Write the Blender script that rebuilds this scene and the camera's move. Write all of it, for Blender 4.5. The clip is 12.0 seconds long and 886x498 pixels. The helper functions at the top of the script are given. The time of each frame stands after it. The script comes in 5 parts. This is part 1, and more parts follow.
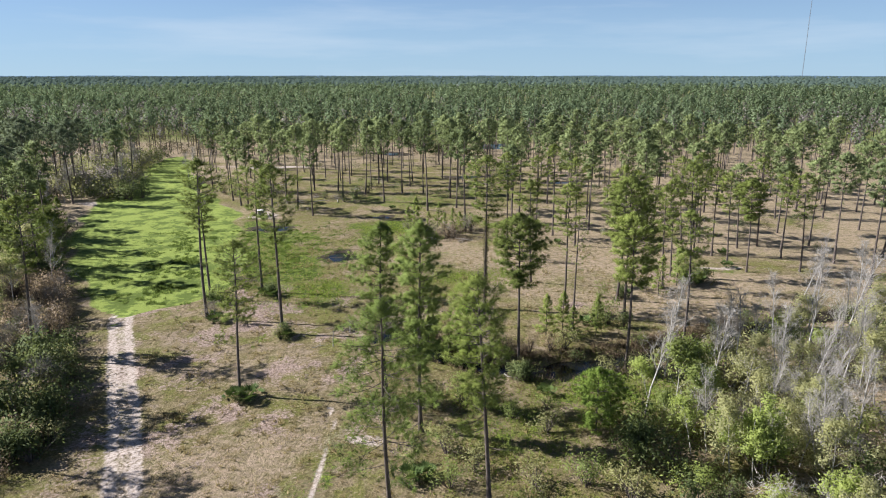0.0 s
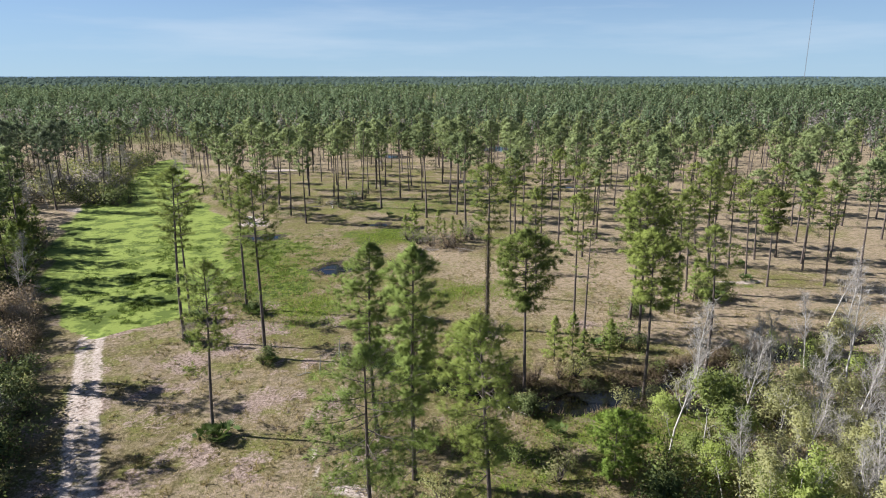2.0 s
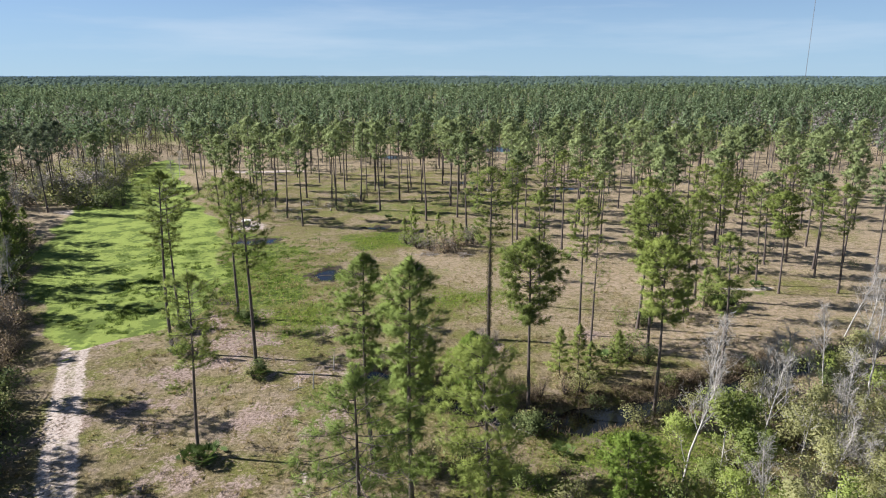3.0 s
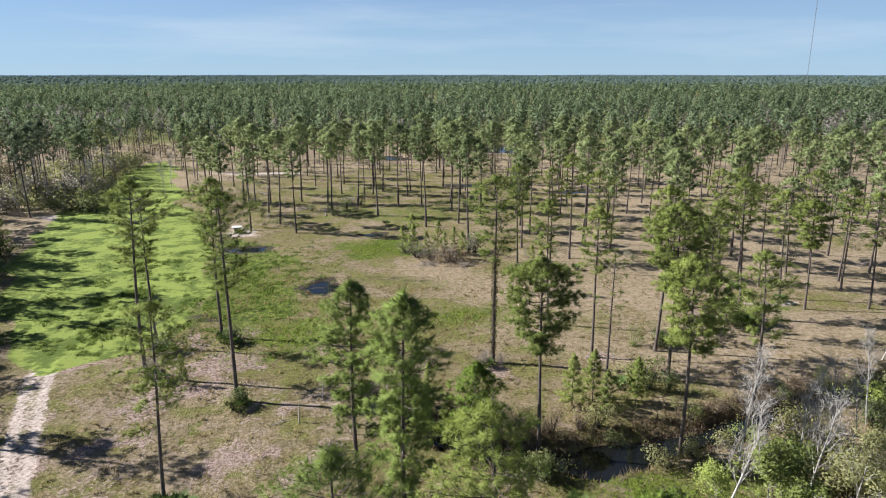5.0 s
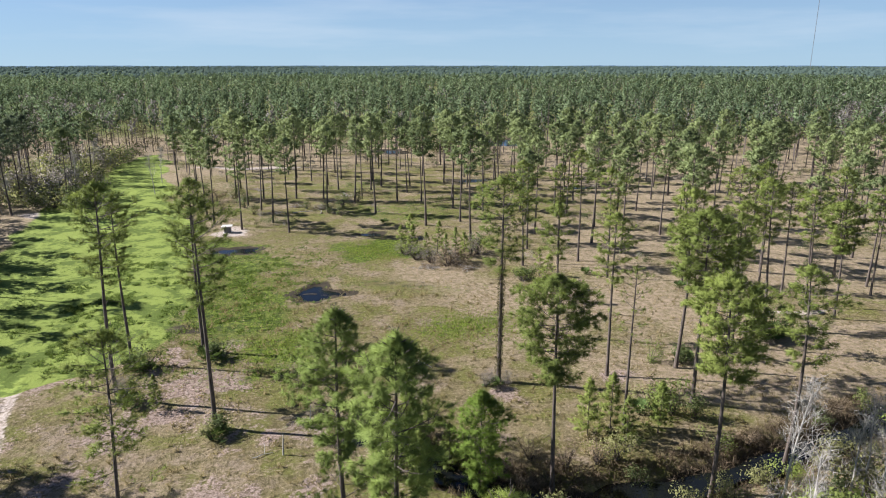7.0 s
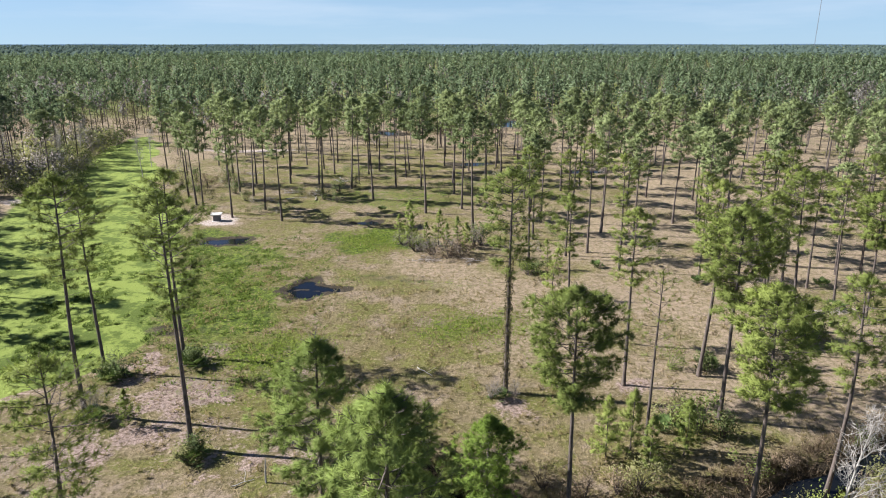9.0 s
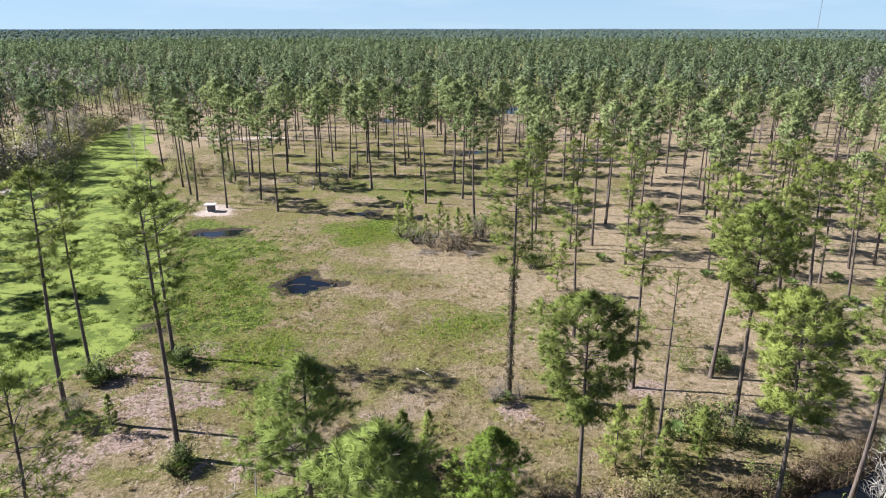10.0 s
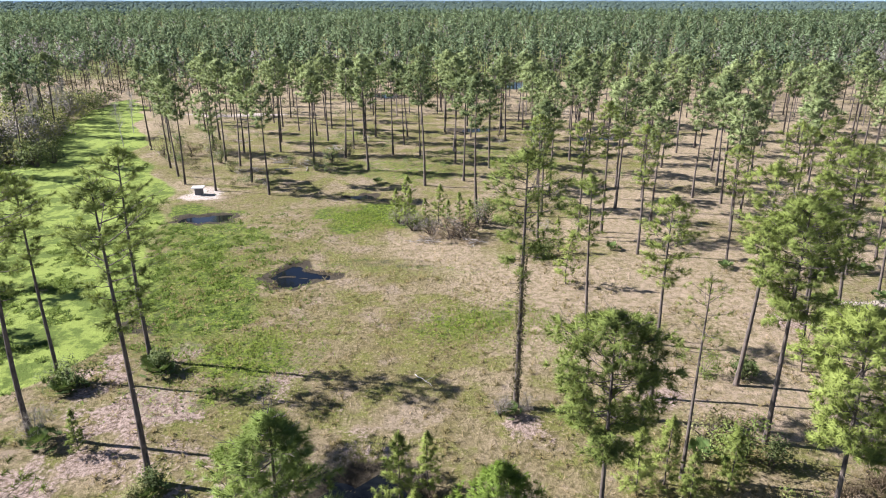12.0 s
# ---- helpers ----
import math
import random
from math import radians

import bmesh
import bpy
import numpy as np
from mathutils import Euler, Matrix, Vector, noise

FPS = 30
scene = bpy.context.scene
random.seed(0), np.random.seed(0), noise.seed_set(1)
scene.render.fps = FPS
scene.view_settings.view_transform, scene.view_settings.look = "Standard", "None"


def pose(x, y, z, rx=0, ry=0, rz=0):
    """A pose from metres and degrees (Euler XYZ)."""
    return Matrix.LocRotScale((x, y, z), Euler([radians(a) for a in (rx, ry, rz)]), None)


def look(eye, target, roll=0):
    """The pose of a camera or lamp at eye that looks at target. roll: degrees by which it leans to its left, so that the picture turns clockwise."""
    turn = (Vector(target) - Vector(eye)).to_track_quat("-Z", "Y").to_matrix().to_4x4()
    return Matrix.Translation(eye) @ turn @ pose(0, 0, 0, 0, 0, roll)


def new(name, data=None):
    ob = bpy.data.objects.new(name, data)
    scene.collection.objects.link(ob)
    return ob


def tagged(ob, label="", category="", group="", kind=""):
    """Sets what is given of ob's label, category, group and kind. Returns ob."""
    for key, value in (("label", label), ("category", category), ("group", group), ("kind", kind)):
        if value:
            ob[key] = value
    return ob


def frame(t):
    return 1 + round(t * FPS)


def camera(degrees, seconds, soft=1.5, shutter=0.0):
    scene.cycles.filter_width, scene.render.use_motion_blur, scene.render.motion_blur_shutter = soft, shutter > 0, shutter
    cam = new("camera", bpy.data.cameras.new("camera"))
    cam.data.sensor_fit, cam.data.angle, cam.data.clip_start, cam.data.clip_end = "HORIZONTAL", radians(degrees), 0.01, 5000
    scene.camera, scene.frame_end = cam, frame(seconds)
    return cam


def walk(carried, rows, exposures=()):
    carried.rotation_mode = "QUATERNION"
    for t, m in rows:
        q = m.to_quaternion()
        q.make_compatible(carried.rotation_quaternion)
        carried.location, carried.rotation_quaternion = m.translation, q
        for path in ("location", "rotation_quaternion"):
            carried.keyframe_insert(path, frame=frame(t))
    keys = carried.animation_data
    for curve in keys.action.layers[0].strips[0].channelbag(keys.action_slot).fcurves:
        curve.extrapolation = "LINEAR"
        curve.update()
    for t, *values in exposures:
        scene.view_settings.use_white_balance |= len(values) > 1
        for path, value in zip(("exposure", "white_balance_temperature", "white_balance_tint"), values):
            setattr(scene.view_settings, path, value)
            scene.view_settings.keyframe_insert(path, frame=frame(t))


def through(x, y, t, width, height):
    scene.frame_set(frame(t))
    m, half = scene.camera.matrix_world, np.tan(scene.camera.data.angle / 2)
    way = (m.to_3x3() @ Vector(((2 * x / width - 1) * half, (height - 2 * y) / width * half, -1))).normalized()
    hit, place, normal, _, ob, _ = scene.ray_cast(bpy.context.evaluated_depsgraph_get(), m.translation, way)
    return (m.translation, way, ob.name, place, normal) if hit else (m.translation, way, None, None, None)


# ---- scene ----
cam = camera(67.0, 12.0, soft=1.0)
PATH = [
    (0, 0.900, -1.500, 30.299, 0.500, -14.673),
    (0.5, 0.988, 0.309, 30.292, 0.527, -14.678),
    (1, 1.059, 2.111, 30.285, 0.553, -14.653),
    (1.5, 1.115, 3.906, 30.276, 0.578, -14.657),
    (2, 1.158, 5.693, 30.266, 0.601, -14.628),
    (2.5, 1.187, 7.472, 30.256, 0.623, -14.651),
    (3, 1.204, 9.240, 30.244, 0.643, -14.668),
    (5, 1.173, 16.193, 30.184, 0.711, -14.738),
    (5.5, 1.145, 17.896, 30.167, 0.724, -14.760),
    (6, 1.112, 19.584, 30.148, 0.736, -14.840),
    (6.5, 1.073, 21.254, 30.129, 0.747, -15.034),
    (7, 1.031, 22.907, 30.108, 0.756, -15.470),
    (9, 0.844, 29.318, 30.013, 0.779, -17.178),
    (9.5, 0.798, 30.867, 29.987, 0.781, -17.743),
    (10, 0.754, 32.391, 29.959, 0.782, -18.352),
    (10.5, 0.713, 33.891, 29.931, 0.781, -18.911),
    (11, 0.677, 35.364, 29.901, 0.779, -19.429),
    (11.5, 0.646, 36.811, 29.870, 0.776, -20.030),
    (12, 0.621, 38.230, 29.838, 0.771, -20.509),
]
walk(cam, [(t, pose(x, y, z, 90 + pitch, 0, yaw)) for t, x, y, z, yaw, pitch in PATH], [(0.0, 1.14, 5950, 14), (6.5, 1.14, 5950, 14), (9.5, 1.34, 5950, 15), (12.0, 1.57, 5850, 17)])

# ---- light ----
SUN_ELEV, SUN_AZ = radians(35.0), math.atan2(0.17, -0.985)
to_sun = Vector((math.cos(SUN_ELEV) * math.cos(SUN_AZ), math.cos(SUN_ELEV) * math.sin(SUN_AZ), math.sin(SUN_ELEV)))
sun = new("sun", bpy.data.lights.new("sun", "SUN"))
sun.data.energy, sun.data.angle, sun.data.color = 5.0, radians(0.5), (1.0, 0.94, 0.85)
sun.matrix_world = look(to_sun * 100, (0, 0, 0))

world = bpy.data.worlds.new("sky")
scene.world = world
world.use_nodes = True
wn, wl = world.node_tree.nodes, world.node_tree.links
sky = wn.new("ShaderNodeTexSky")
sky.sky_type, sky.sun_disc = "NISHITA", False
sky.sun_elevation, sky.sun_rotation = SUN_ELEV, radians(-80)
sky.altitude, sky.air_density, sky.dust_density, sky.ozone_density = 200, 0.5, 0.0, 4.0
bg = wn["Background"]
bg.inputs["Strength"].default_value = 0.05
# faint high cirrus, drawn out along the horizon
tc = wn.new("ShaderNodeTexCoord")
mp = wn.new("ShaderNodeMapping")
mp.inputs["Scale"].default_value = (1.2, 1.2, 11.0)
cn = wn.new("ShaderNodeTexNoise")
cn.inputs["Scale"].default_value, cn.inputs["Detail"].default_value, cn.inputs["Roughness"].default_value = 1.6, 5, 0.6
cr = wn.new("ShaderNodeMapRange")
cr.inputs["From Min"].default_value, cr.inputs["From Max"].default_value, cr.inputs["To Max"].default_value = 0.48, 0.74, 0.45
cm = wn.new("ShaderNodeMix")
cm.data_type = "RGBA"
cm.inputs["B"].default_value = (6.2, 7.0, 7.4, 1)
wl.new(tc.outputs["Generated"], mp.inputs["Vector"])
wl.new(mp.outputs["Vector"], cn.inputs["Vector"])
wl.new(cn.outputs["Fac"], cr.inputs["Value"])
wl.new(cr.outputs["Result"], cm.inputs["Factor"])
# paler, milky blue air low over the land
sx = wn.new("ShaderNodeSeparateXYZ")
hz = wn.new("ShaderNodeMapRange")
hz.interpolation_type = "SMOOTHERSTEP"
for key, v in (("From Min", -0.02), ("From Max", 0.26), ("To Min", 0.82), ("To Max", 0.0)):
    hz.inputs[key].default_value = v
hm = wn.new("ShaderNodeMix")
hm.data_type = "RGBA"
hm.inputs["B"].default_value = (3.8, 5.3, 6.1, 1)
wl.new(tc.outputs["Generated"], sx.inputs["Vector"])
wl.new(sx.outputs["Z"], hz.inputs["Value"])
wl.new(hz.outputs["Result"], hm.inputs["Factor"])
wl.new(sky.outputs["Color"], hm.inputs["A"])
wl.new(hm.outputs["Result"], cm.inputs["A"])
wl.new(cm.outputs["Result"], bg.inputs["Color"])


# ---- materials ----
def nodes_of(name):
    m = bpy.data.materials.new(name)
    m.use_nodes = True
    return m, m.node_tree.nodes, m.node_tree.links, m.node_tree.nodes["Principled BSDF"]


def noise_node(n, l, scale, detail=4.0, rough=0.55, vec=None, stretch=None):
    tex = n.new("ShaderNodeTexNoise")
    tex.inputs["Scale"].default_value, tex.inputs["Detail"].default_value, tex.inputs["Roughness"].default_value = scale, detail, rough
    if vec is None:
        vec = n.new("ShaderNodeTexCoord").outputs["Object"]
    if stretch:
        mapping = n.new("ShaderNodeMapping")
        mapping.inputs["Scale"].default_value = stretch
        l.new(vec, mapping.inputs["Vector"])
        vec = mapping.outputs["Vector"]
    l.new(vec, tex.inputs["Vector"])
    return tex.outputs["Fac"]


def span(n, l, value, a, b, lo=0.0, hi=1.0):
    r = n.new("ShaderNodeMapRange")
    r.interpolation_type = "SMOOTHSTEP"
    for key, v in (("From Min", a), ("From Max", b), ("To Min", lo), ("To Max", hi)):
        r.inputs[key].default_value = v
    l.new(value, r.inputs["Value"])
    return r.outputs["Result"]


def blend(n, l, fac, a, b, mode="MIX"):
    m = n.new("ShaderNodeMix")
    m.data_type, m.blend_type = "RGBA", mode
    for key, v in (("Factor", fac), ("A", a), ("B", b)):
        if isinstance(v, tuple):
            m.inputs[key].default_value = (*v, 1)
        elif isinstance(v, float):
            m.inputs[key].default_value = v
        else:
            l.new(v, m.inputs[key])
    return m.outputs["Result"]


def calc(n, l, op, a, b):
    m = n.new("ShaderNodeMath")
    m.operation = op
    for i, v in enumerate((a, b)):
        if isinstance(v, (int, float)):
            m.inputs[i].default_value = v
        else:
            l.new(v, m.inputs[i])
    return m.outputs["Value"]


def bump_into(n, l, bsdf, height, strength, distance):
    b = n.new("ShaderNodeBump")
    b.inputs["Strength"].default_value, b.inputs["Distance"].default_value = strength, distance
    l.new(height, b.inputs["Height"])
    l.new(b.outputs["Normal"], bsdf.inputs["Normal"])


def leaf_material(name, dark, light, through=0.35, per_object=True, patch=0.12, gloss=0.15, rough=0.75, by_plant=0.42, by_leaf=0.36):
    """Foliage: colour varies from plant to plant and from leaf to leaf; light shines through the blades."""
    m, n, l, p = nodes_of(name)
    g = n.new("ShaderNodeNewGeometry")
    leaf = g.outputs["Random Per Island"]
    if per_object:
        plant = n.new("ShaderNodeObjectInfo").outputs["Random"]
    else:
        plant = span(n, l, noise_node(n, l, patch, 2.0), 0.3, 0.7)
    fac = calc(n, l, "ADD", calc(n, l, "ADD", calc(n, l, "MULTIPLY", plant, by_plant), 0.5 - 0.5 * (by_plant + by_leaf)), calc(n, l, "MULTIPLY", leaf, by_leaf))
    col = blend(n, l, fac, dark, light)
    l.new(col, p.inputs["Base Color"])
    p.inputs["Roughness"].default_value = rough
    p.inputs["Specular IOR Level"].default_value = gloss
    tr = n.new("ShaderNodeBsdfTranslucent")
    l.new(blend(n, l, 0.5, col, (light[0] * 1.25, light[1] * 1.3, light[2] * 0.9)), tr.inputs["Color"])
    mx = n.new("ShaderNodeMixShader")
    mx.inputs["Fac"].default_value = through
    l.new(p.outputs["BSDF"], mx.inputs[1])
    l.new(tr.outputs["BSDF"], mx.inputs[2])
    l.new(mx.outputs["Shader"], n["Material Output"].inputs["Surface"])
    return m


def bark_material(name, dark, light, scale=6.0):
    m, n, l, p = nodes_of(name)
    f = noise_node(n, l, scale, 6.0, 0.65, stretch=(1, 1, 0.22))
    big = noise_node(n, l, 0.7, 3.0)
    col = blend(n, l, span(n, l, f, 0.3, 0.7), dark, light)
    col = blend(n, l, span(n, l, big, 0.45, 0.75, 0.0, 0.5), col, tuple(0.5 * (a + b) * 0.7 + 0.05 for a, b in zip(dark, light)))
    l.new(col, p.inputs["Base Color"])
    p.inputs["Roughness"].default_value = 0.9
    bump_into(n, l, p, f, 0.8, 0.04)
    return m


NEEDLES = leaf_material("pine_needles", (0.066, 0.098, 0.026), (0.305, 0.358, 0.086), 0.18, by_plant=0.32, by_leaf=0.40)
NEEDLES_DEEP = leaf_material("deep_green_needles", (0.062, 0.102, 0.026), (0.300, 0.375, 0.094), 0.18, by_plant=0.25, by_leaf=0.40)
NEEDLES_YOUNG = leaf_material("young_pine_needles", (0.135, 0.180, 0.042), (0.335, 0.390, 0.100), 0.24)
# far crowns: distance haze painted into the needles as grey and extra blue
NEEDLES_FAR_HAZE = leaf_material("far_pine_needles", (0.056, 0.089, 0.052), (0.216, 0.274, 0.148), 0.16, False, gloss=0.0, by_plant=0.70, by_leaf=0.15)
# middle-distance pines: grey-blue haze mixed into the needle colour
NEEDLES_MID_HAZE = leaf_material("grey_green_needles", (0.072, 0.105, 0.048), (0.325, 0.382, 0.160), 0.20, by_plant=0.50, by_leaf=0.35)
# marsh-side pines: a duller green, its extra blue painted in for haze
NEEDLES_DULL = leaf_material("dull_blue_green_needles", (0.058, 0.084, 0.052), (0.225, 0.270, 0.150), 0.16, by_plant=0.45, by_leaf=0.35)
NEEDLES_LUSH = leaf_material("lush_green_needles", (0.085, 0.140, 0.022), (0.255, 0.345, 0.065), 0.2, by_plant=0.2, by_leaf=0.4)
# last woods: the blue-grey of distant air put into the needle colour
NEEDLES_RIM_HAZE = leaf_material("horizon_pine_needles", (0.058, 0.086, 0.076), (0.100, 0.132, 0.105), 0.15, False, 0.01, 0.0)
BROAD = leaf_material("broad_leaves", (0.200, 0.260, 0.066), (0.440, 0.500, 0.148), 0.5, gloss=0.2, rough=0.6)
BROAD_DARK = leaf_material("evergreen_leaves", (0.065, 0.095, 0.036), (0.175, 0.205, 0.078), 0.35)
OLIVE = leaf_material("olive_leaves", (0.260, 0.265, 0.125), (0.490, 0.480, 0.240), 0.5, gloss=0.15, rough=0.7)
OLIVE_DULL = leaf_material("dull_olive_leaves", (0.165, 0.170, 0.072), (0.345, 0.340, 0.150), 0.4, gloss=0.15, rough=0.7)
MID_GREEN = leaf_material("mid_green_leaves", (0.125, 0.170, 0.045), (0.290, 0.335, 0.095), 0.4, gloss=0.25, rough=0.55)
RUSSET = leaf_material("russet_leaves", (0.155, 0.115, 0.078), (0.350, 0.270, 0.180), 0.3)
TWIGS_BROWN = leaf_material("brown_twigs", (0.190, 0.165, 0.140), (0.350, 0.310, 0.265), 0.1)
UNDER = leaf_material("undergrowth_leaves", (0.060, 0.060, 0.030), (0.190, 0.160, 0.085), 0.2, False, 0.08)
FROND = leaf_material("palmetto_fronds", (0.050, 0.090, 0.025), (0.130, 0.175, 0.050), 0.2)
TWIGS = leaf_material("grey_twigs", (0.270, 0.250, 0.220), (0.470, 0.440, 0.395), 0.1)
TWIGS_FAR = leaf_material("far_grey_twigs", (0.170, 0.160, 0.145), (0.290, 0.272, 0.250), 0.1, False)
DRY = leaf_material("dry_grass_blades", (0.190, 0.145, 0.065), (0.440, 0.340, 0.200), 0.25, False, 0.3)
TUSSOCK = leaf_material("tussock_blades", (0.115, 0.095, 0.038), (0.330, 0.265, 0.125), 0.2, False, 0.4)
LUSH = leaf_material("green_grass_blades", (0.075, 0.118, 0.016), (0.255, 0.320, 0.048), 0.25, False, 0.3)
MARSH_LEAF = leaf_material("marsh_leaves", (0.045, 0.080, 0.014), (0.165, 0.225, 0.038), 0.2, False, 0.4)
REEDS = leaf_material("brown_reed_blades", (0.075, 0.056, 0.036), (0.240, 0.180, 0.115), 0.2, False, 0.4)
PINE_BARK = bark_material("pine_bark", (0.042, 0.034, 0.029), (0.172, 0.136, 0.112))
GREY_BARK = bark_material("grey_bark", (0.280, 0.260, 0.232), (0.530, 0.500, 0.455))
VINE_BARK = bark_material("vine_grown_bark", (0.060, 0.050, 0.035), (0.170, 0.150, 0.090), 9.0)


def ground_material():
    m, n, l, p = nodes_of("ground")
    a = n.new("ShaderNodeVertexColor")
    a.layer_name = "cover"
    b = n.new("ShaderNodeVertexColor")
    b.layer_name = "soil"
    sa, sb = n.new("ShaderNodeSeparateColor"), n.new("ShaderNodeSeparateColor")
    l.new(a.outputs["Color"], sa.inputs["Color"])
    l.new(b.outputs["Color"], sb.inputs["Color"])
    marsh, lush, sand = (sa.outputs[k] for k in ("Red", "Green", "Blue"))
    litter, wet, wood = (sb.outputs[k] for k in ("Red", "Green", "Blue"))
    broad, mid, fine = noise_node(n, l, 0.09, 4.0), noise_node(n, l, 0.55, 5.0, 0.6), noise_node(n, l, 3.2, 6.0, 0.7)
    tiny = noise_node(n, l, 11.0, 3.0, 0.7)

    def ragged(mask, amount=0.55):
        """A mask with a ragged edge at two scales."""
        s = calc(n, l, "ADD", mask, calc(n, l, "MULTIPLY", calc(n, l, "SUBTRACT", mid, 0.5), amount))
        s = calc(n, l, "ADD", s, calc(n, l, "MULTIPLY", calc(n, l, "SUBTRACT", fine, 0.5), amount))
        return span(n, l, s, 0.36, 0.64)

    patchy = noise_node(n, l, 0.24, 5.0, 0.62)
    clod = noise_node(n, l, 1.3, 5.0, 0.65)
    col = blend(n, l, span(n, l, broad, 0.38, 0.60), (0.210, 0.180, 0.074), (0.315, 0.252, 0.150))
    col = blend(n, l, span(n, l, patchy, 0.48, 0.58, 0.0, 0.9), col, (0.190, 0.198, 0.048))
    col = blend(n, l, span(n, l, patchy, 0.45, 0.36, 0.0, 0.85), col, (0.365, 0.288, 0.208))
    col = blend(n, l, span(n, l, clod, 0.50, 0.61, 0.0, 0.8), col, (0.130, 0.110, 0.045))
    col = blend(n, l, span(n, l, fine, 0.52, 0.68, 0.0, 0.9), col, (0.455, 0.360, 0.236))
    col = blend(n, l, ragged(wood), col, blend(n, l, span(n, l, clod, 0.35, 0.65), (0.465, 0.360, 0.255), (0.285, 0.236, 0.130)))
    col = blend(n, l, ragged(litter, 0.9), col, blend(n, l, span(n, l, fine, 0.38, 0.62), (0.245, 0.175, 0.135), (0.510, 0.395, 0.335)))
    col = blend(n, l, calc(n, l, "MULTIPLY", ragged(lush, 1.0), span(n, l, patchy, 0.46, 0.66, 1.0, 0.45)), col, blend(n, l, span(n, l, clod, 0.40, 0.60), (0.050, 0.092, 0.010), blend(n, l, span(n, l, fine, 0.4, 0.6), (0.120, 0.185, 0.022), (0.250, 0.320, 0.046))))
    col = blend(n, l, ragged(sand, 0.4), col, blend(n, l, span(n, l, fine, 0.3, 0.7), (0.350, 0.285, 0.240), (0.565, 0.490, 0.430)))
    col = blend(n, l, ragged(marsh, 0.35), col, blend(n, l, span(n, l, calc(n, l, "ADD", patchy, calc(n, l, "MULTIPLY", clod, 0.5)), 0.70, 0.84), (0.272, 0.350, 0.070), (0.110, 0.164, 0.026)))
    col = blend(n, l, ragged(wet, 0.5), col, (0.060, 0.050, 0.038))
    col = blend(n, l, calc(n, l, "MULTIPLY", span(n, l, fine, 0.32, 0.50, 0.80, 0.0), calc(n, l, "SUBTRACT", 1.0, marsh)), col, blend(n, l, 0.65, col, (0.070, 0.060, 0.025)))
    col = blend(n, l, span(n, l, tiny, 0.35, 0.6, 0.6, 0.0), col, blend(n, l, 0.6, col, (0.090, 0.070, 0.035)))
    l.new(col, p.inputs["Base Color"])
    p.inputs["Roughness"].default_value = 0.95
    p.inputs["Specular IOR Level"].default_value = 0.15
    rough_ground = calc(n, l, "SUBTRACT", 1.0, calc(n, l, "ADD", calc(n, l, "MULTIPLY", ragged(sand, 0.4), 0.85), calc(n, l, "MULTIPLY", marsh, 0.3)))
    bump_into(n, l, p, calc(n, l, "MULTIPLY", rough_ground, calc(n, l, "ADD", calc(n, l, "SUBTRACT", calc(n, l, "MULTIPLY", mid, 0.6), 0.775), calc(n, l, "ADD", calc(n, l, "MULTIPLY", fine, 0.7), calc(n, l, "MULTIPLY", tiny, 0.25)))), 1.0, 0.62)
    return m


GROUND = ground_material()


def water_material():
    m, n, l, p = nodes_of("dark_water")
    p.inputs["Base Color"].default_value = (0.006, 0.007, 0.007, 1)
    p.inputs["Roughness"].default_value = 0.06
    p.inputs["IOR"].default_value = 1.33
    bump_into(n, l, p, noise_node(n, l, 2.5, 3.0), 0.08, 0.05)
    return m


WATER = water_material()


def plain(name, colour, rough=0.7, metal=0.0, scale=4.0, vary=0.25):
    m, n, l, p = nodes_of(name)
    f = noise_node(n, l, scale, 5.0, 0.6)
    l.new(blend(n, l, span(n, l, f, 0.3, 0.75, 0.0, vary), colour, tuple(c * 0.5 for c in colour)), p.inputs["Base Color"])
    p.inputs["Roughness"].default_value, p.inputs["Metallic"].default_value = rough, metal
    bump_into(n, l, p, f, 0.2, 0.01)
    return m


WHITE_TOP = plain("weathered_white_concrete", (0.72, 0.70, 0.66))
DARK_BOX = plain("dark_grey_concrete", (0.11, 0.11, 0.12))
STEEL = plain("painted_steel", (0.30, 0.29, 0.30), 0.5, 0.4)

# ---- building helpers ----
def make_mesh(name, verts, faces, material, smooth=False, normals=None):
    """A mesh from numpy arrays of vertices and of triangles or quads; foliage takes the normals of its mass."""
    verts, faces = np.asarray(verts, np.float32), np.array(faces, np.int32)
    if normals is not None:
        ng = np.cross(verts[faces[:, 1]] - verts[faces[:, 0]], verts[faces[:, 2]] - verts[faces[:, 0]])
        turned = (ng * normals[faces].mean(axis=1)).sum(axis=1) < 0
        faces[turned] = faces[turned][:, ::-1]
        smooth = True
    me = bpy.data.meshes.new(name)
    k = faces.shape[1]
    me.vertices.add(len(verts))
    me.vertices.foreach_set("co", verts.ravel())
    me.loops.add(faces.size)
    me.loops.foreach_set("vertex_index", faces.ravel())
    me.polygons.add(len(faces))
    me.polygons.foreach_set("loop_start", np.arange(0, faces.size, k, dtype=np.int32))
    me.polygons.foreach_set("loop_total", np.full(len(faces), k, np.int32))
    me.polygons.foreach_set("use_smooth", np.full(len(faces), smooth))
    me.update(calc_edges=True)
    if normals is not None:
        me.normals_split_custom_set_from_vertices(np.asarray(normals, np.float32))
    me.materials.append(material)
    return me


def joined(parts):
    """Several (vertices, faces) as one."""
    vs, fs, at = [], [], 0
    for v, f in parts:
        if len(v) == 0:
            continue
        vs.append(v)
        fs.append(np.asarray(f) + at)
        at += len(v)
    return np.concatenate(vs), np.concatenate(fs)


def unit(v):
    return v / np.maximum(np.linalg.norm(v, axis=-1, keepdims=True), 1e-9)


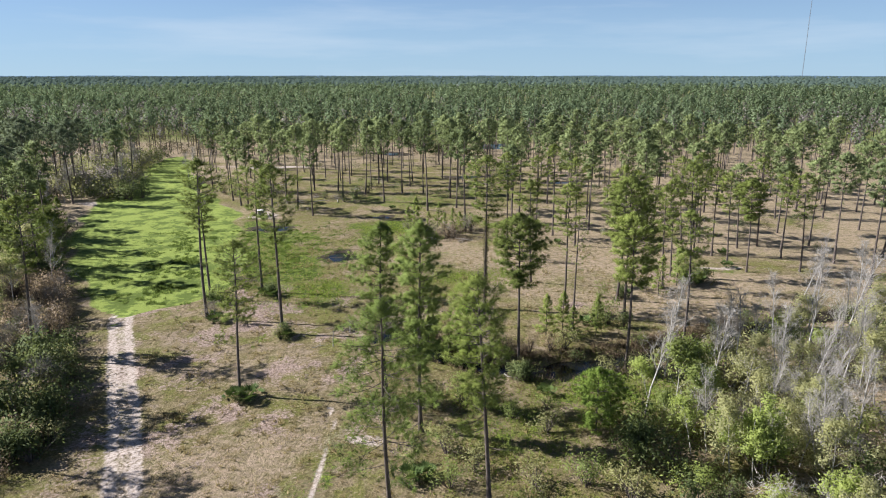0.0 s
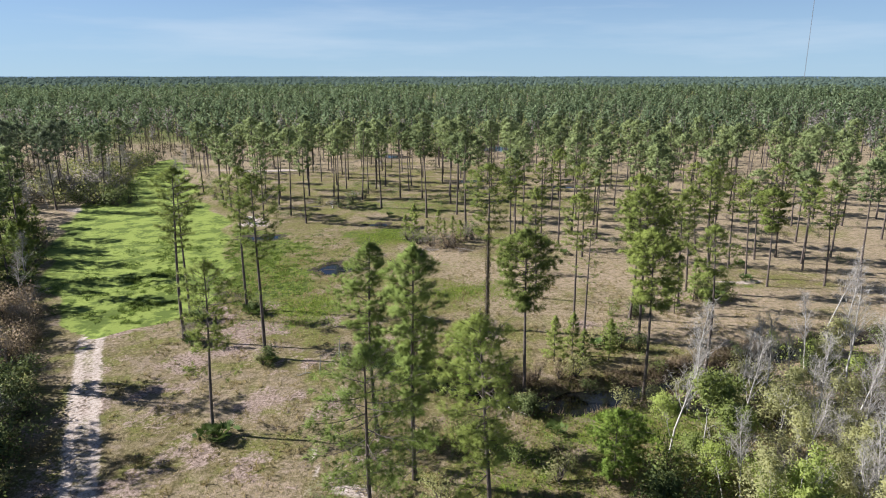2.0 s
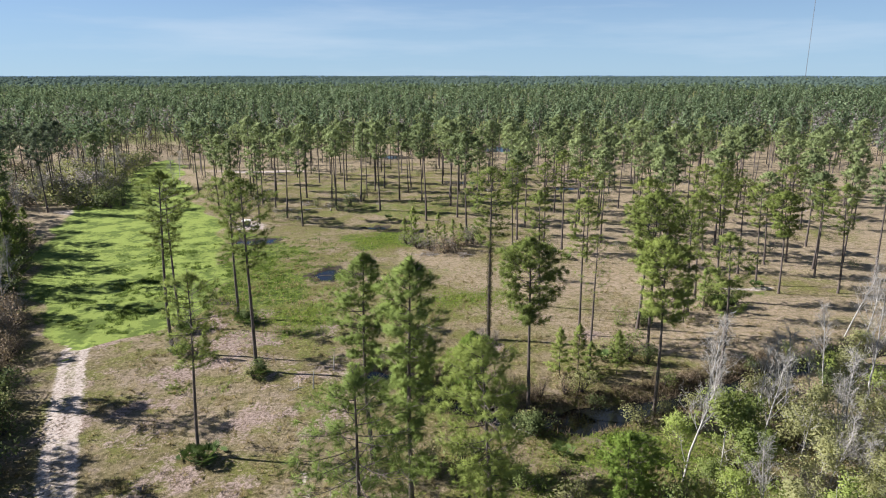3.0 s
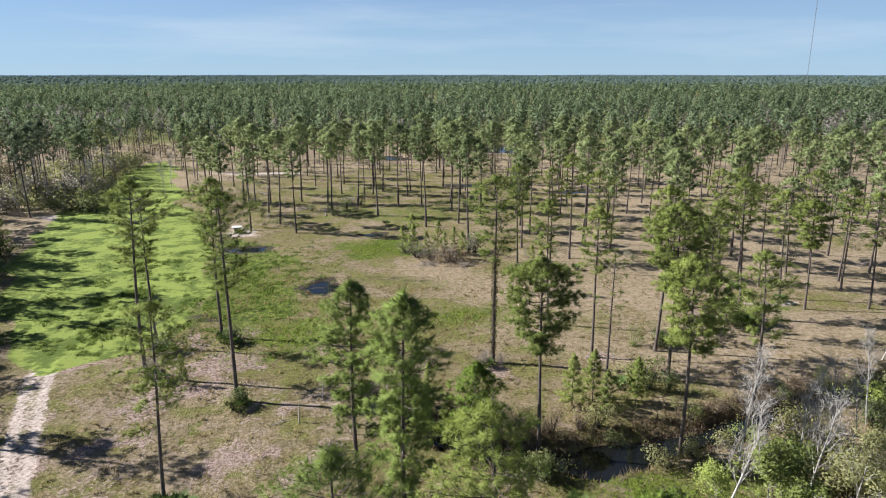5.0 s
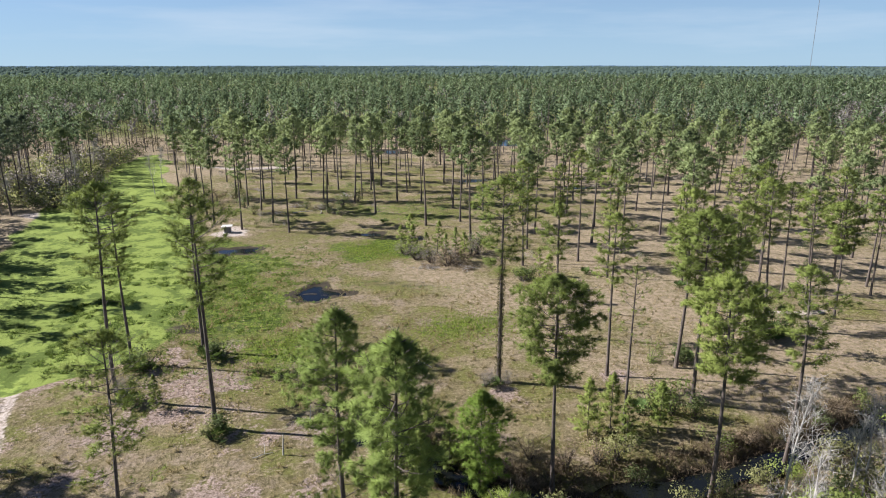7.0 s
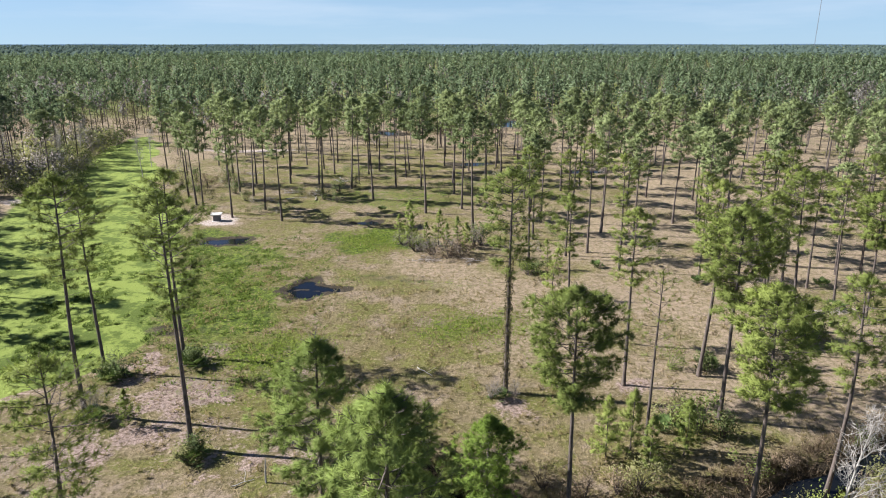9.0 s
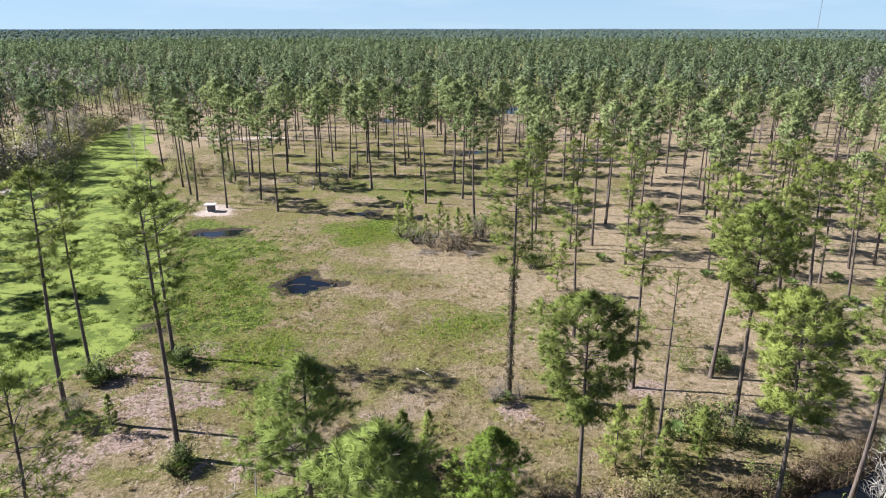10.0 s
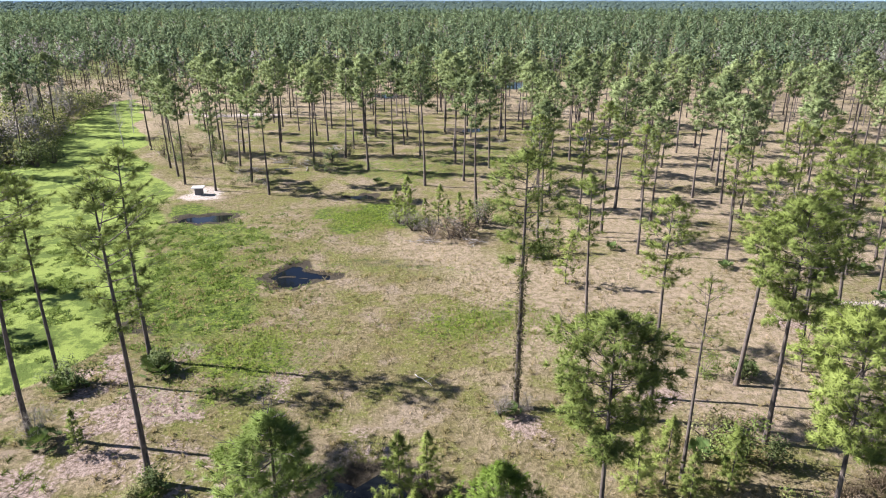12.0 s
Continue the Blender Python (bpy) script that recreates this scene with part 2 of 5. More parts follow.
def mass_normals(v, clump, centre, lift=0.3, ragged=0.35):
    """Normals of foliage that point out of its clump and out of the whole crown."""
    r = np.random.default_rng(len(v))
    n = 1.0 * unit(v - clump) + 0.75 * unit(v - centre) + [0, 0, lift] + r.normal(size=v.shape) * ragged * 0.5
    return unit(n)


def tube(points, radii, sides):
    """A tapered tube of triangles along points."""
    points, radii = np.asarray(points, float), np.asarray(radii, float)
    way = unit(np.gradient(points, axis=0))
    ref = np.where(np.abs(way[:, 2:3]) > 0.9, [[1.0, 0, 0]], [[0, 0, 1.0]])
    u = unit(np.cross(way, ref))
    w = np.cross(way, u)
    ang = np.arange(sides) * 2 * np.pi / sides
    ring = u[:, None] * np.cos(ang)[None, :, None] + w[:, None] * np.sin(ang)[None, :, None]
    v = (points[:, None] + ring * radii[:, None, None]).reshape(-1, 3)
    f = []
    for i in range(len(points) - 1):
        for j in range(sides):
            a, b = i * sides + j, i * sides + (j + 1) % sides
            f += [(a, b, b + sides), (a, b + sides, a + sides)]
    return v, np.array(f)


def blades(rng, at, way, count, length, width, spread=0.8, flat=0.0):
    """At each place a burst of count pointed blades, mostly along way."""
    n = len(at)
    d = rng.normal(size=(n, count, 3))
    d = unit(unit(d) * spread + way[:, None] * (1 - spread * 0.5))
    d[..., 2] *= 1 - flat
    base = at[:, None] + rng.normal(size=(n, count, 3)) * length * 0.18
    ln = length * rng.uniform(0.6, 1.15, (n, count, 1))
    side = unit(np.cross(d, rng.normal(size=(n, count, 3)))) * width * rng.uniform(0.6, 1.2, (n, count, 1))
    v = np.stack([base - side * 0.5, base + side * 0.5, base + d * ln], axis=2)
    return v.reshape(-1, 3), np.arange(n * count * 3).reshape(-1, 3)


def leaves(rng, at, count, reach, size):
    """Round each place count small four-cornered leaves with random turns."""
    n = len(at)
    c = at[:, None] + rng.normal(size=(n, count, 3)) * reach
    nrm = unit(rng.normal(size=(n, count, 3)) + [0, 0, 0.7])
    a = unit(np.cross(nrm, rng.normal(size=(n, count, 3))))
    b = np.cross(nrm, a)
    s = size * rng.uniform(0.6, 1.3, (n, count, 1))
    v = np.stack([c - a * s, c + b * s * 0.45, c + a * s, c - b * s * 0.45], axis=2).reshape(-1, 3)
    q = np.arange(n * count * 4).reshape(-1, 4)
    return v, np.concatenate([q[:, [0, 1, 2]], q[:, [0, 2, 3]]])


def part(name, mesh, parent, label=""):
    ob = new(name, mesh)
    ob.parent = parent
    if label:
        ob["label"] = label
    return ob


def thing(name, x, y, z, turn, scale, pieces, label, category, group="", kind="", lean=(0, 0)):
    """An Empty at the base with one child for each (part name, mesh)."""
    e = new(name)
    e.empty_display_size = 0.3
    e.matrix_basis = pose(x, y, z, lean[0], lean[1], turn) @ Matrix.Diagonal((*((scale,) * 3 if isinstance(scale, (int, float)) else scale), 1))
    for piece, mesh in pieces:
        part(piece, mesh, e)
    return tagged(e, label, category, group, kind)


# ---- the lie of the land ----
DITCH = np.array([(-5, 75), (-1, 71), (1, 68), (6, 65), (12, 64.3), (18, 66.5), (25, 69.5), (34, 74), (46, 80), (70, 88)], float)
ROAD = np.array([(-15.5, 4), (-18, 18), (-22, 36), (-23.5, 42), (-28, 52), (-34, 64), (-40, 76.5), (-44, 86), (-47, 96)], float)
FOOTPATH = np.array([(-9, 36), (-9.2, 42.4), (-9.6, 49.6), (-9.5, 53.5), (-12, 60), (-14, 70)], float)
POOLS = [(-36.0, 130.0, 1.9, 1.7), (-33.4, 130.6, 2.2, 1.5), (-18.0, 109.6, 1.6, 2.4), (-15.6, 109.3, 2.1, 1.0), (-17.3, 107.4, 1.6, 1.6), (-13.4, 142.3, 2.2, 0.9), (6.5, 201, 4.5, 1.8), (33, 191, 4, 1.6), (23, 292, 9, 9), (-22, 262, 5, 4), (-7, 72.5, 1.3, 1.2)]
MARSH_Y = [79, 84, 90, 100, 115, 130, 150, 175, 200, 230, 252]
MARSH_C = [-40.5, -42, -43.5, -46, -52, -58, -66.5, -77, -85.5, -94.5, -101]
MARSH_W = [0.5, 6, 9.5, 12, 16, 17, 17, 13, 10, 8.5, 1]


def to_line(x, y, line):
    """Distance to a line of points."""
    best = np.full(np.shape(x), 1e9)
    for (ax, ay), (bx, by) in zip(line[:-1], line[1:]):
        dx, dy = bx - ax, by - ay
        s = np.clip(((x - ax) * dx + (y - ay) * dy) / (dx * dx + dy * dy), 0, 1)
        best = np.minimum(best, np.hypot(x - ax - s * dx, y - ay - s * dy))
    return best


def ripple(x, y, size, seed=0.0):
    """Smooth waves of several directions, from -1 to 1."""
    out = 0.0
    for i in range(5):
        a = seed * 1.7 + i * 2.4
        k = 2 * np.pi / size * (0.7 + 0.23 * i)
        out = out + np.sin((x * np.cos(a) + y * np.sin(a)) * k + seed * 3.1 + i * 1.9)
    return out / 5 * 1.6


def fall(d, inner, outer):
    s = np.clip((outer - d) / (outer - inner), 0, 1)
    return s * s * (3 - 2 * s)


def pool_dist(x, y, p):
    px, py, rx, ry = p
    a = np.arctan2(y - py, x - px)
    r = 1 + 0.15 * np.sin(2 * a + px) + 0.12 * np.sin(3 * a + py) + 0.09 * np.sin(5 * a + px) + 0.06 * np.sin(9 * a)
    return np.hypot((x - px) / rx, (y - py) / ry) / r


def marsh_dist(x, y):
    """Below 1 inside the green marsh."""
    c, w = np.interp(y, MARSH_Y, MARSH_C), np.interp(y, MARSH_Y, MARSH_W, left=0.01, right=0.01)
    c = c + 2.0 * fall(np.abs(y - 100), 4, 14)
    w = w + 2.0 * fall(np.abs(y - 100), 4, 14)
    return np.abs(x - c + 2.0 * ripple(x * 0, y, 23, 2)) / (w + 1.4 * ripple(x, y, 17, 5) * np.clip(w / 8, 0, 1) + 0.01)


def height(x, y):
    x, y = np.asarray(x, float), np.asarray(y, float)
    near = fall(np.hypot(x, y - 100), 250, 500)
    z = near * (0.14 * ripple(x, y, 31, 1) + 0.05 * ripple(x, y, 7, 3) + 0.03 * ripple(x, y, 2.7, 6))
    z = z * np.clip(marsh_dist(x, y) - 0.6, 0.15, 1)
    z = z - 1.3 * fall(to_line(x, y, DITCH) + 0.35 * ripple(x, y, 6, 4) - 0.9 * fall(np.abs(x - 14.5), 1.5, 4.5), 0.5, 2.9)
    for p in POOLS:
        d = pool_dist(x, y, p)
        z = z * np.clip(d - 0.8, 0.12, 1) - 0.40 * fall(d + 0.14 * ripple(x, y, 3.1, p[0]), 0.6, 1.4)
    return z


def steps(edges):
    """Grid lines: (end, spacing) rows from a start."""
    out = [edges[0]]
    for end, gap in edges[1:]:
        k = max(1, round((end - out[-1]) / gap))
        out += list(np.linspace(out[-1], end, k + 1)[1:])
    return np.array(out)


def build_ground():
    gx = steps([-6000, (-2000, 1000), (-500, 300), (-150, 25), (-66, 1.6), (-40, 0.72), (-10, 0.42), (66, 0.75), (150, 2.0), (500, 30), (2000, 300), (6000, 1000)])
    gy = steps([-1500, (-200, 300), (0, 25), (30, 1.5), (104, 0.75), (135, 0.42), (200, 1.4), (270, 2.5), (600, 20), (2000, 140), (6500, 900)])
    X, Y = np.meshgrid(gx, gy)
    Z = height(X, Y)
    v = np.stack([X, Y, Z], -1).reshape(-1, 3)
    nx = len(gx)
    i, j = np.meshgrid(np.arange(nx - 1), np.arange(len(gy) - 1))
    a = (j * nx + i).ravel()
    me = make_mesh("ground", v, np.stack([a, a + 1, a + nx + 1, a + nx], 1), GROUND, True)
    x, y = v[:, 0], v[:, 1]
    wx = x + 3.2 * ripple(x, y, 19, 3) + 1.3 * ripple(x, y, 6.5, 8)
    wy = y + 3.2 * ripple(x, y, 21, 6) + 1.3 * ripple(x, y, 7.5, 1)
    marsh = fall(marsh_dist(x, y), 0.8, 1.15)
    lush = np.zeros(len(x))
    for cx, cy, rx, ry, k in ((-31, 116, 9, 15, 1.0), (-26, 103, 8, 10, 1.0), (-36, 128, 6, 9, 0.9), (-12, 131, 8, 8, 1.0), (-17.5, 90, 6, 8, 0.62), (-14, 76, 5, 6, 0.42), (4, 97, 9, 6, 0.55), (-25, 95, 7, 6, 0.62), (-8, 112, 16, 7, 0.42), (18, 60, 12, 6, 0.55), (7, 52, 8, 10, 0.5), (-10, 45, 3, 8, 0.5), (40, 103, 9, 4, 0.5), (-10, 160, 24, 14, 0.52), (12, 172, 20, 12, 0.48), (-25, 190, 25, 12, 0.45)):
        lush = np.maximum(lush, k * fall(np.hypot((wx - cx) / rx, (wy - cy) / ry), 0.35, 1.4))
    road = to_line(x, y, ROAD)
    inner = np.abs(road - 0.95 + 0.15 * ripple(x, y, 9, 2))
    fade = np.clip((90 - y) / 10, 0.12, 1)
    sand = np.maximum(0.78 * fall(inner, 0.0, 0.85) * fade, 0.52 * fall(road, 1.0, 2.7) * fade)
    sand = np.maximum(sand, 0.68 * fall(to_line(x, y, FOOTPATH), 0.1, 0.65) * (y < 56))
    for cx, cy, rx, ry in ((-40, 142.5, 4.2, 4.0), (-81, 156, 9, 3.5), (-6.3, 49.5, 2.2, 1.4), (-60, 222, 25, 3), (45, 103, 4, 1.0)):
        sand = np.maximum(sand, 0.72 * fall(np.hypot((0.5 * (x + wx) - cx) / rx, (0.5 * (y + wy) - cy) / ry), 0.5, 1.35))
    sand = np.maximum(sand, 0.66 * fall(np.hypot(x + 40, y - 142.6) + 0.8 * ripple(x, y, 4, 1), 2.2, 5.0))
    sand = np.maximum(sand, 0.36 * fall(np.hypot((x + 34) / 9, (y - 66) / 13), 0.5, 1.2) * np.clip(0.6 + ripple(x, y, 8, 9), 0, 1))
    litter = np.clip(0.30 + 0.30 * ripple(x, y, 11, 7) + 0.15 * ripple(x, y, 3.5, 2), 0, 0.7) * fall(np.hypot((x + 22) / 24, (y - 66) / 34), 0.7, 1.1)
    for cx, cy, r in ((-23, 82, 7), (-27, 66, 4), (-28, 88, 4.5), (-22, 91, 3.5), (-25, 80, 4), (-19, 55, 4), (6.5, 80, 4), (18, 84, 4.0), (33, 98, 5), (-15, 72, 4), (-24, 76, 3.5)):
        litter = np.maximum(litter, (0.9 if cx < -20 else 0.68) * fall(np.hypot(x - cx, (y - cy) * 1.3) + 1.5 * ripple(x, y, 5, cx) + 0.7 * ripple(x, y, 2.2, cy), r * 0.1, r * 1.0))
    wet = 0.9 * fall(to_line(x, y, DITCH), 1.2, 2.8)
    for p in POOLS:
        wet = np.maximum(wet, 0.95 * fall(pool_dist(x, y, p) + 0.25 * ripple(x, y, 3.3, 5), 1.1, 2.4))
    wet = np.maximum(wet, 0.6 * fall(np.hypot((x + 30) / 3.5, (y - 96) / 2.2), 0.5, 1.2))
    wet = np.maximum(wet, 0.45 * fall(np.hypot((x + 6) / 9, (y - 113) / 2.5), 0.4, 1.3))
    wood = np.maximum(0.90 * fall(-(x - 15) - 0.5 * (y - 100), 0, 30), fall(-(y - 140), 0, 25))
    lush = np.maximum(lush, 0.62 * fall(-y, -330, -265))
    wood = np.maximum(wood, 0.75 * fall(np.hypot((wx + 22) / 15, (wy - 52) / 20), 0.5, 1.2))
    # mid-left stand: more olive ground, with the trees' shade also darkened in
    wood = wood * (1 - 0.6 * fall(np.hypot((x + 20) / 60, (y - 180) / 60), 0.5, 1.3))
    wood = np.clip(wood * (0.72 + 0.32 * ripple(x, y, 29, 8)), 0, 1)
    for name, cols in (("cover", (marsh, lush, sand)), ("soil", (litter, wet, wood))):
        att = me.color_attributes.new(name, "FLOAT_COLOR", "POINT")
        att.data.foreach_set("color", np.stack([*cols, np.ones(len(x))], 1).astype(np.float32).ravel())
    tagged(new("ground", me), "flat savanna ground of dry grass, pine litter, sand and green marsh", "ground", kind="structure")


build_ground()


def build_water():
    """A sheet of still dark water in each hollow."""
    for i, p in enumerate(POOLS):
        a = np.arange(40) * 2 * np.pi / 40
        r = 1.5
        z = -0.17 - 0.006 * i
        v = np.stack([p[0] + p[2] * r * np.cos(a), p[1] + p[3] * r * np.sin(a), np.full(40, z)], 1)
        v = np.concatenate([v, [[p[0], p[1], z]]])
        f = [(i, (i + 1) % 40, 40) for i in range(40)]
        tagged(new("water", make_mesh("water", v, f, WATER)), "shallow pool of still dark water in the grass", "water", kind="structure")
    pts = DITCH[:-1]
    s = np.concatenate([[0], np.cumsum(np.hypot(*np.diff(pts, axis=0).T))])
    q = np.linspace(0, s[-1], 60)
    c = np.stack([np.interp(q, s, pts[:, 0]), np.interp(q, s, pts[:, 1])], 1)
    w = unit(np.gradient(c, axis=0))
    side = np.stack([-w[:, 1], w[:, 0]], 1) * (1.0 + 0.25 * np.sin(q * 0.9) + 1.3 * fall(np.abs(c[:, 0] - 14.5), 1.5, 4.5))[:, None]
    z = np.full((60, 1), -0.72)
    v = np.concatenate([np.hstack([c - side, z]), np.hstack([c + side, z])])
    f = [(i, i + 1, i + 61, i + 60) for i in range(59)]
    tagged(new("water", make_mesh("water", v, f, WATER)), "dark standing water along a shaded ditch", "water", kind="structure")


build_water()


# ---- plants: shapes ----
def crown_width(g, cone):
    """How far a crown reaches out at the share g of its depth, from its foot to its top."""
    if cone:
        return max(1 - g, 0.0) ** 0.8 + 0.05
    if g < 0.5:
        return 0.48 + 0.52 * (max(g, 0.0) / 0.5) ** 0.85
    return math.sqrt(max(0.0, 1 - abs((g - 0.5) / 0.54) ** 2.6)) + 0.03


def brushes(rng, at, axis, count, length, width):
    """At each shoot's end a bottle brush of count needles that stand out from the shoot and lean towards its tip."""
    n = len(at)
    axis = unit(axis)[:, None]
    across = rng.normal(size=(n, count, 3))
    across = unit(across - axis * (across * axis).sum(-1, keepdims=True))
    th = rng.uniform(0.15, 1.5, (n, count, 1))
    d = axis * np.cos(th) + across * np.sin(th)
    base = at[:, None] - axis * length * rng.uniform(0.0, 0.75, (n, count, 1))
    ln = length * rng.uniform(0.65, 1.15, (n, count, 1))
    side = unit(np.cross(d, rng.normal(size=(n, count, 3)))) * width * rng.uniform(0.7, 1.2, (n, count, 1))
    v = np.stack([base - side * 0.5, base + side * 0.5, base + d * ln - [0, 0, 0.12 * length]], axis=2)
    return v.reshape(-1, 3), np.arange(n * count * 3).reshape(-1, 3)


def pine_shape(seed, H=18.0, bare=0.56, R=3.0, limbs=30, shoots=7, pair=2, needles=30, length=0.42, width=0.032, sides=8, stubs=5, low=0, cone=False, uneven=0.35, sway=0.22, slope=0.5):
    """Trunk, limbs and needle crown of one pine, as arrays: limbs in a spiral, side shoots on their outer parts, a brush of needles on each shoot."""
    rng = np.random.default_rng(seed)
    k = 12 if sides > 5 else 5
    zs = np.linspace(-0.15, H * 0.955, k)
    bx, by = rng.normal(size=2) * sway
    ph = rng.uniform(0, 6, 2)
    f = zs / H
    stem = np.stack([bx * np.sin(f * 3.0 + ph[0]) - bx * np.sin(ph[0]) * (1 - f), by * np.sin(f * 2.6 + ph[1]) - by * np.sin(ph[1]) * (1 - f), zs], 1)
    stem -= stem[0] * [1, 1, 0]
    r0 = H * 0.0102
    rad = r0 * np.clip(1 - f * 0.93, 0.03, 1) ** 0.75
    rad[0] *= 1.35
    trunk = tube(stem, rad, sides)
    wood, at, ways, knots = [], [], [], []
    heavy = rng.uniform(0, 2 * np.pi)
    up = np.array([0, 0, 1.0])
    for i in range(limbs + low + stubs):
        g = (i + rng.uniform(0, 1)) / limbs
        dead = i >= limbs + low
        if i >= limbs:
            g = rng.uniform(-0.5, -0.06) * (1.0 if dead else 0.8)
        z = H * (bare + (1 - bare) * min(g, 0.985))
        az = i * 2.399 + rng.normal() * 0.35
        L = R * crown_width(g, cone) * (1 + uneven * rng.uniform(-1, 0.6)) * (1 + 0.18 * math.cos(az - heavy))
        if i >= limbs:
            L = R * rng.uniform(0.22, 0.5) if dead else R * rng.uniform(0.75, 1.2)
        rise = math.tan(radians(-10 + 46 * max(g, 0) ** 1.1 + rng.normal() * 8))
        L = min(L, (H - 0.1 - z) / (max(rise, 0.0) * 0.7 + 0.24 + slope) + 0.2)
        p0 = np.array([np.interp(z, zs, stem[:, 0]), np.interp(z, zs, stem[:, 1]), z])
        h = np.array([math.cos(az), math.sin(az), 0.0])
        side = np.array([-h[1], h[0], 0.0])
        bend = rng.normal() * 0.10

        def along(t):
            return p0 + h * L * t + side * bend * L * t * t + up * (L * rise * t * 0.7 + 0.24 * L * t * t)

        wood.append(tube([along(t) for t in (0.0, 0.33, 0.67, 1.0)], np.array([0.22, 0.15, 0.09, 0.03]) * r0 * (0.5 + 0.5 * L / R), 3))
        if dead:
            continue
        count = max(2, round(shoots * (0.35 + 0.65 * L / R)))
        for j in range(count):
            t = 1.0 if j == count - 1 else 0.26 + 0.70 * (j + rng.uniform(0, 1)) / count
            a = (1 if j % 2 else -1) * radians(rng.uniform(25, 70)) * (0.2 if t == 1.0 else 1.0)
            d = h * math.cos(a) + side * math.sin(a) + up * (0.18 + 0.35 * rise + rng.normal() * 0.12)
            p = along(t)
            q = p + d * (0.14 + 0.30 * (1.1 - t)) * L * rng.uniform(0.6, 1.2) + up * 0.06
            if sides > 5:
                wood.append(tube([p, q], [0.06 * r0 + 0.006, 0.006], 3))
            for m in range(pair):
                e = q.copy() if m == 0 else q + rng.normal(size=3) * [0.28, 0.28, 0.12] * R / 3.0 - d * 0.12
                e[2] = min(e[2], H - 0.1 - slope * math.hypot(e[0] - stem[-1, 0], e[1] - stem[-1, 1]) - 0.4 * rng.random())
                at.append(e)
                knots.append(q - d * 0.22)
                ways.append(d + up * 0.30 + (rng.normal(size=3) * 0.35 if m else 0))
    tip = stem[-1] + np.array([[0, 0, 0.15], [0.12, 0, -0.15], [-0.1, 0.1, -0.4], [0, -0.14, -0.6]])
    at, ways, knots = np.array([*at, *tip]), np.array([*ways, *np.tile(up, (4, 1))]), np.array([*knots, *(tip - [0, 0, 0.2])])
    crown = brushes(rng, at, ways, needles, length, width)
    clump = np.repeat(knots, needles * 3, 0)
    centre = np.stack([0 * crown[0][:, 0], 0 * crown[0][:, 0], np.clip(crown[0][:, 2] - 0.8, H * bare, H * (bare + 0.6 * (1 - bare)))], 1)
    return trunk, joined(wood), crown, mass_normals(crown[0], clump, centre)


def pine_meshes(needle_material, **how):
    trunk, limbs, crown, normals = pine_shape(**how)
    return [("trunk", make_mesh("trunk", *joined([trunk, limbs]), PINE_BARK, True)), ("crown", make_mesh("crown", *crown, needle_material, normals=normals))]


def bare_shape(seed, H=11.0, spread=0.21, forks=4, twigs=True, reach=0.20):
    """A leafless broadleaved tree: stem, boughs and a haze of twigs."""
    rng = np.random.default_rng(seed)
    stem_k, boughs, ends = [], [], []

    def grow(p, way, length, r, level):
        n = 5 if level < 2 else 3
        pts = [np.array(p)]
        w = np.array(way, float)
        for _ in range(n - 1):
            w = unit(w + rng.normal(size=3) * 0.10 + [0, 0, 0.05])
            pts.append(pts[-1] + w * length / (n - 1))
        pts = np.array(pts)
        tb = tube(pts, np.linspace(r, r * (0.45 if level else 0.35), n), 6 if level == 0 else 3)
        (stem_k if level == 0 else boughs).append(tb)
        if level == forks - 1:
            ends.append((pts[n // 2:], w))
            return
        for i in range(18 if level == 0 else 3):
            s = rng.uniform(0.34, 0.97) if level == 0 else rng.uniform(0.3, 1.0)
            at = np.array([np.interp(s * (n - 1), np.arange(n), pts[:, k]) for k in range(3)])
            az = i * 2.4 + rng.normal() * 0.6
            out = unit(w * 0.85 + np.array([math.cos(az), math.sin(az), 0.15]) * spread * 2.2)
            grow(at, out, length * (reach * (1.45 - s) if level == 0 else 0.60) * rng.uniform(0.75, 1.2), r * (0.32 if level == 0 else 0.5), level + 1)

    grow((0, 0, -0.1), (rng.normal() * 0.06, rng.normal() * 0.06, 1), H * 0.86, H * 0.0085, 0)
    at = np.concatenate([e[0] for e in ends])
    way = np.concatenate([np.tile(e[1], (len(e[0]), 1)) for e in ends])
    return joined(stem_k), joined(boughs), blades(rng, at, way, 2, 0.5, 0.024, 0.85) if twigs else None, at


def bush_shape(seed, H=2.4, W=1.6, clumps=60, each=9, size=0.13, open_base=0.15, twiggy=False):
    """Stems and leaves of a bush with an uneven outline."""
    rng = np.random.default_rng(seed)
    lobes = rng.normal(size=(7, 3)) * [W * 0.45, W * 0.45, H * 0.16] + [0, 0, H * 0.58]
    c = lobes[rng.integers(0, 7, clumps)] + rng.normal(size=(clumps, 3)) * [W * 0.24, W * 0.24, H * 0.17]
    c[:, 2] = np.clip(c[:, 2], H * open_base, H)
    stems = []
    for p in c[:: max(1, clumps // (20 if clumps > 50 else 7))]:
        mid = p * [0.45, 0.45, 0.55] + rng.normal(size=3) * 0.05
        stems.append(tube([p * [0.1, 0.1, 0] - [0, 0, 0.1], mid, p], [0.03 * H / 2.4 + 0.01, 0.02 * H / 2.4 + 0.006, 0.006], 3))
    if twiggy:
        return joined(stems), blades(rng, c, unit(c * [1, 1, 0.4] + [0, 0, 0.6]), each, 0.6, 0.03, 0.8), None
    fol = leaves(rng, c, each, 0.16 * H ** 0.5, size)
    return joined(stems), fol, mass_normals(fol[0], np.repeat(c, each * 4, 0), np.array([0, 0, H * 0.2]), 0.7)


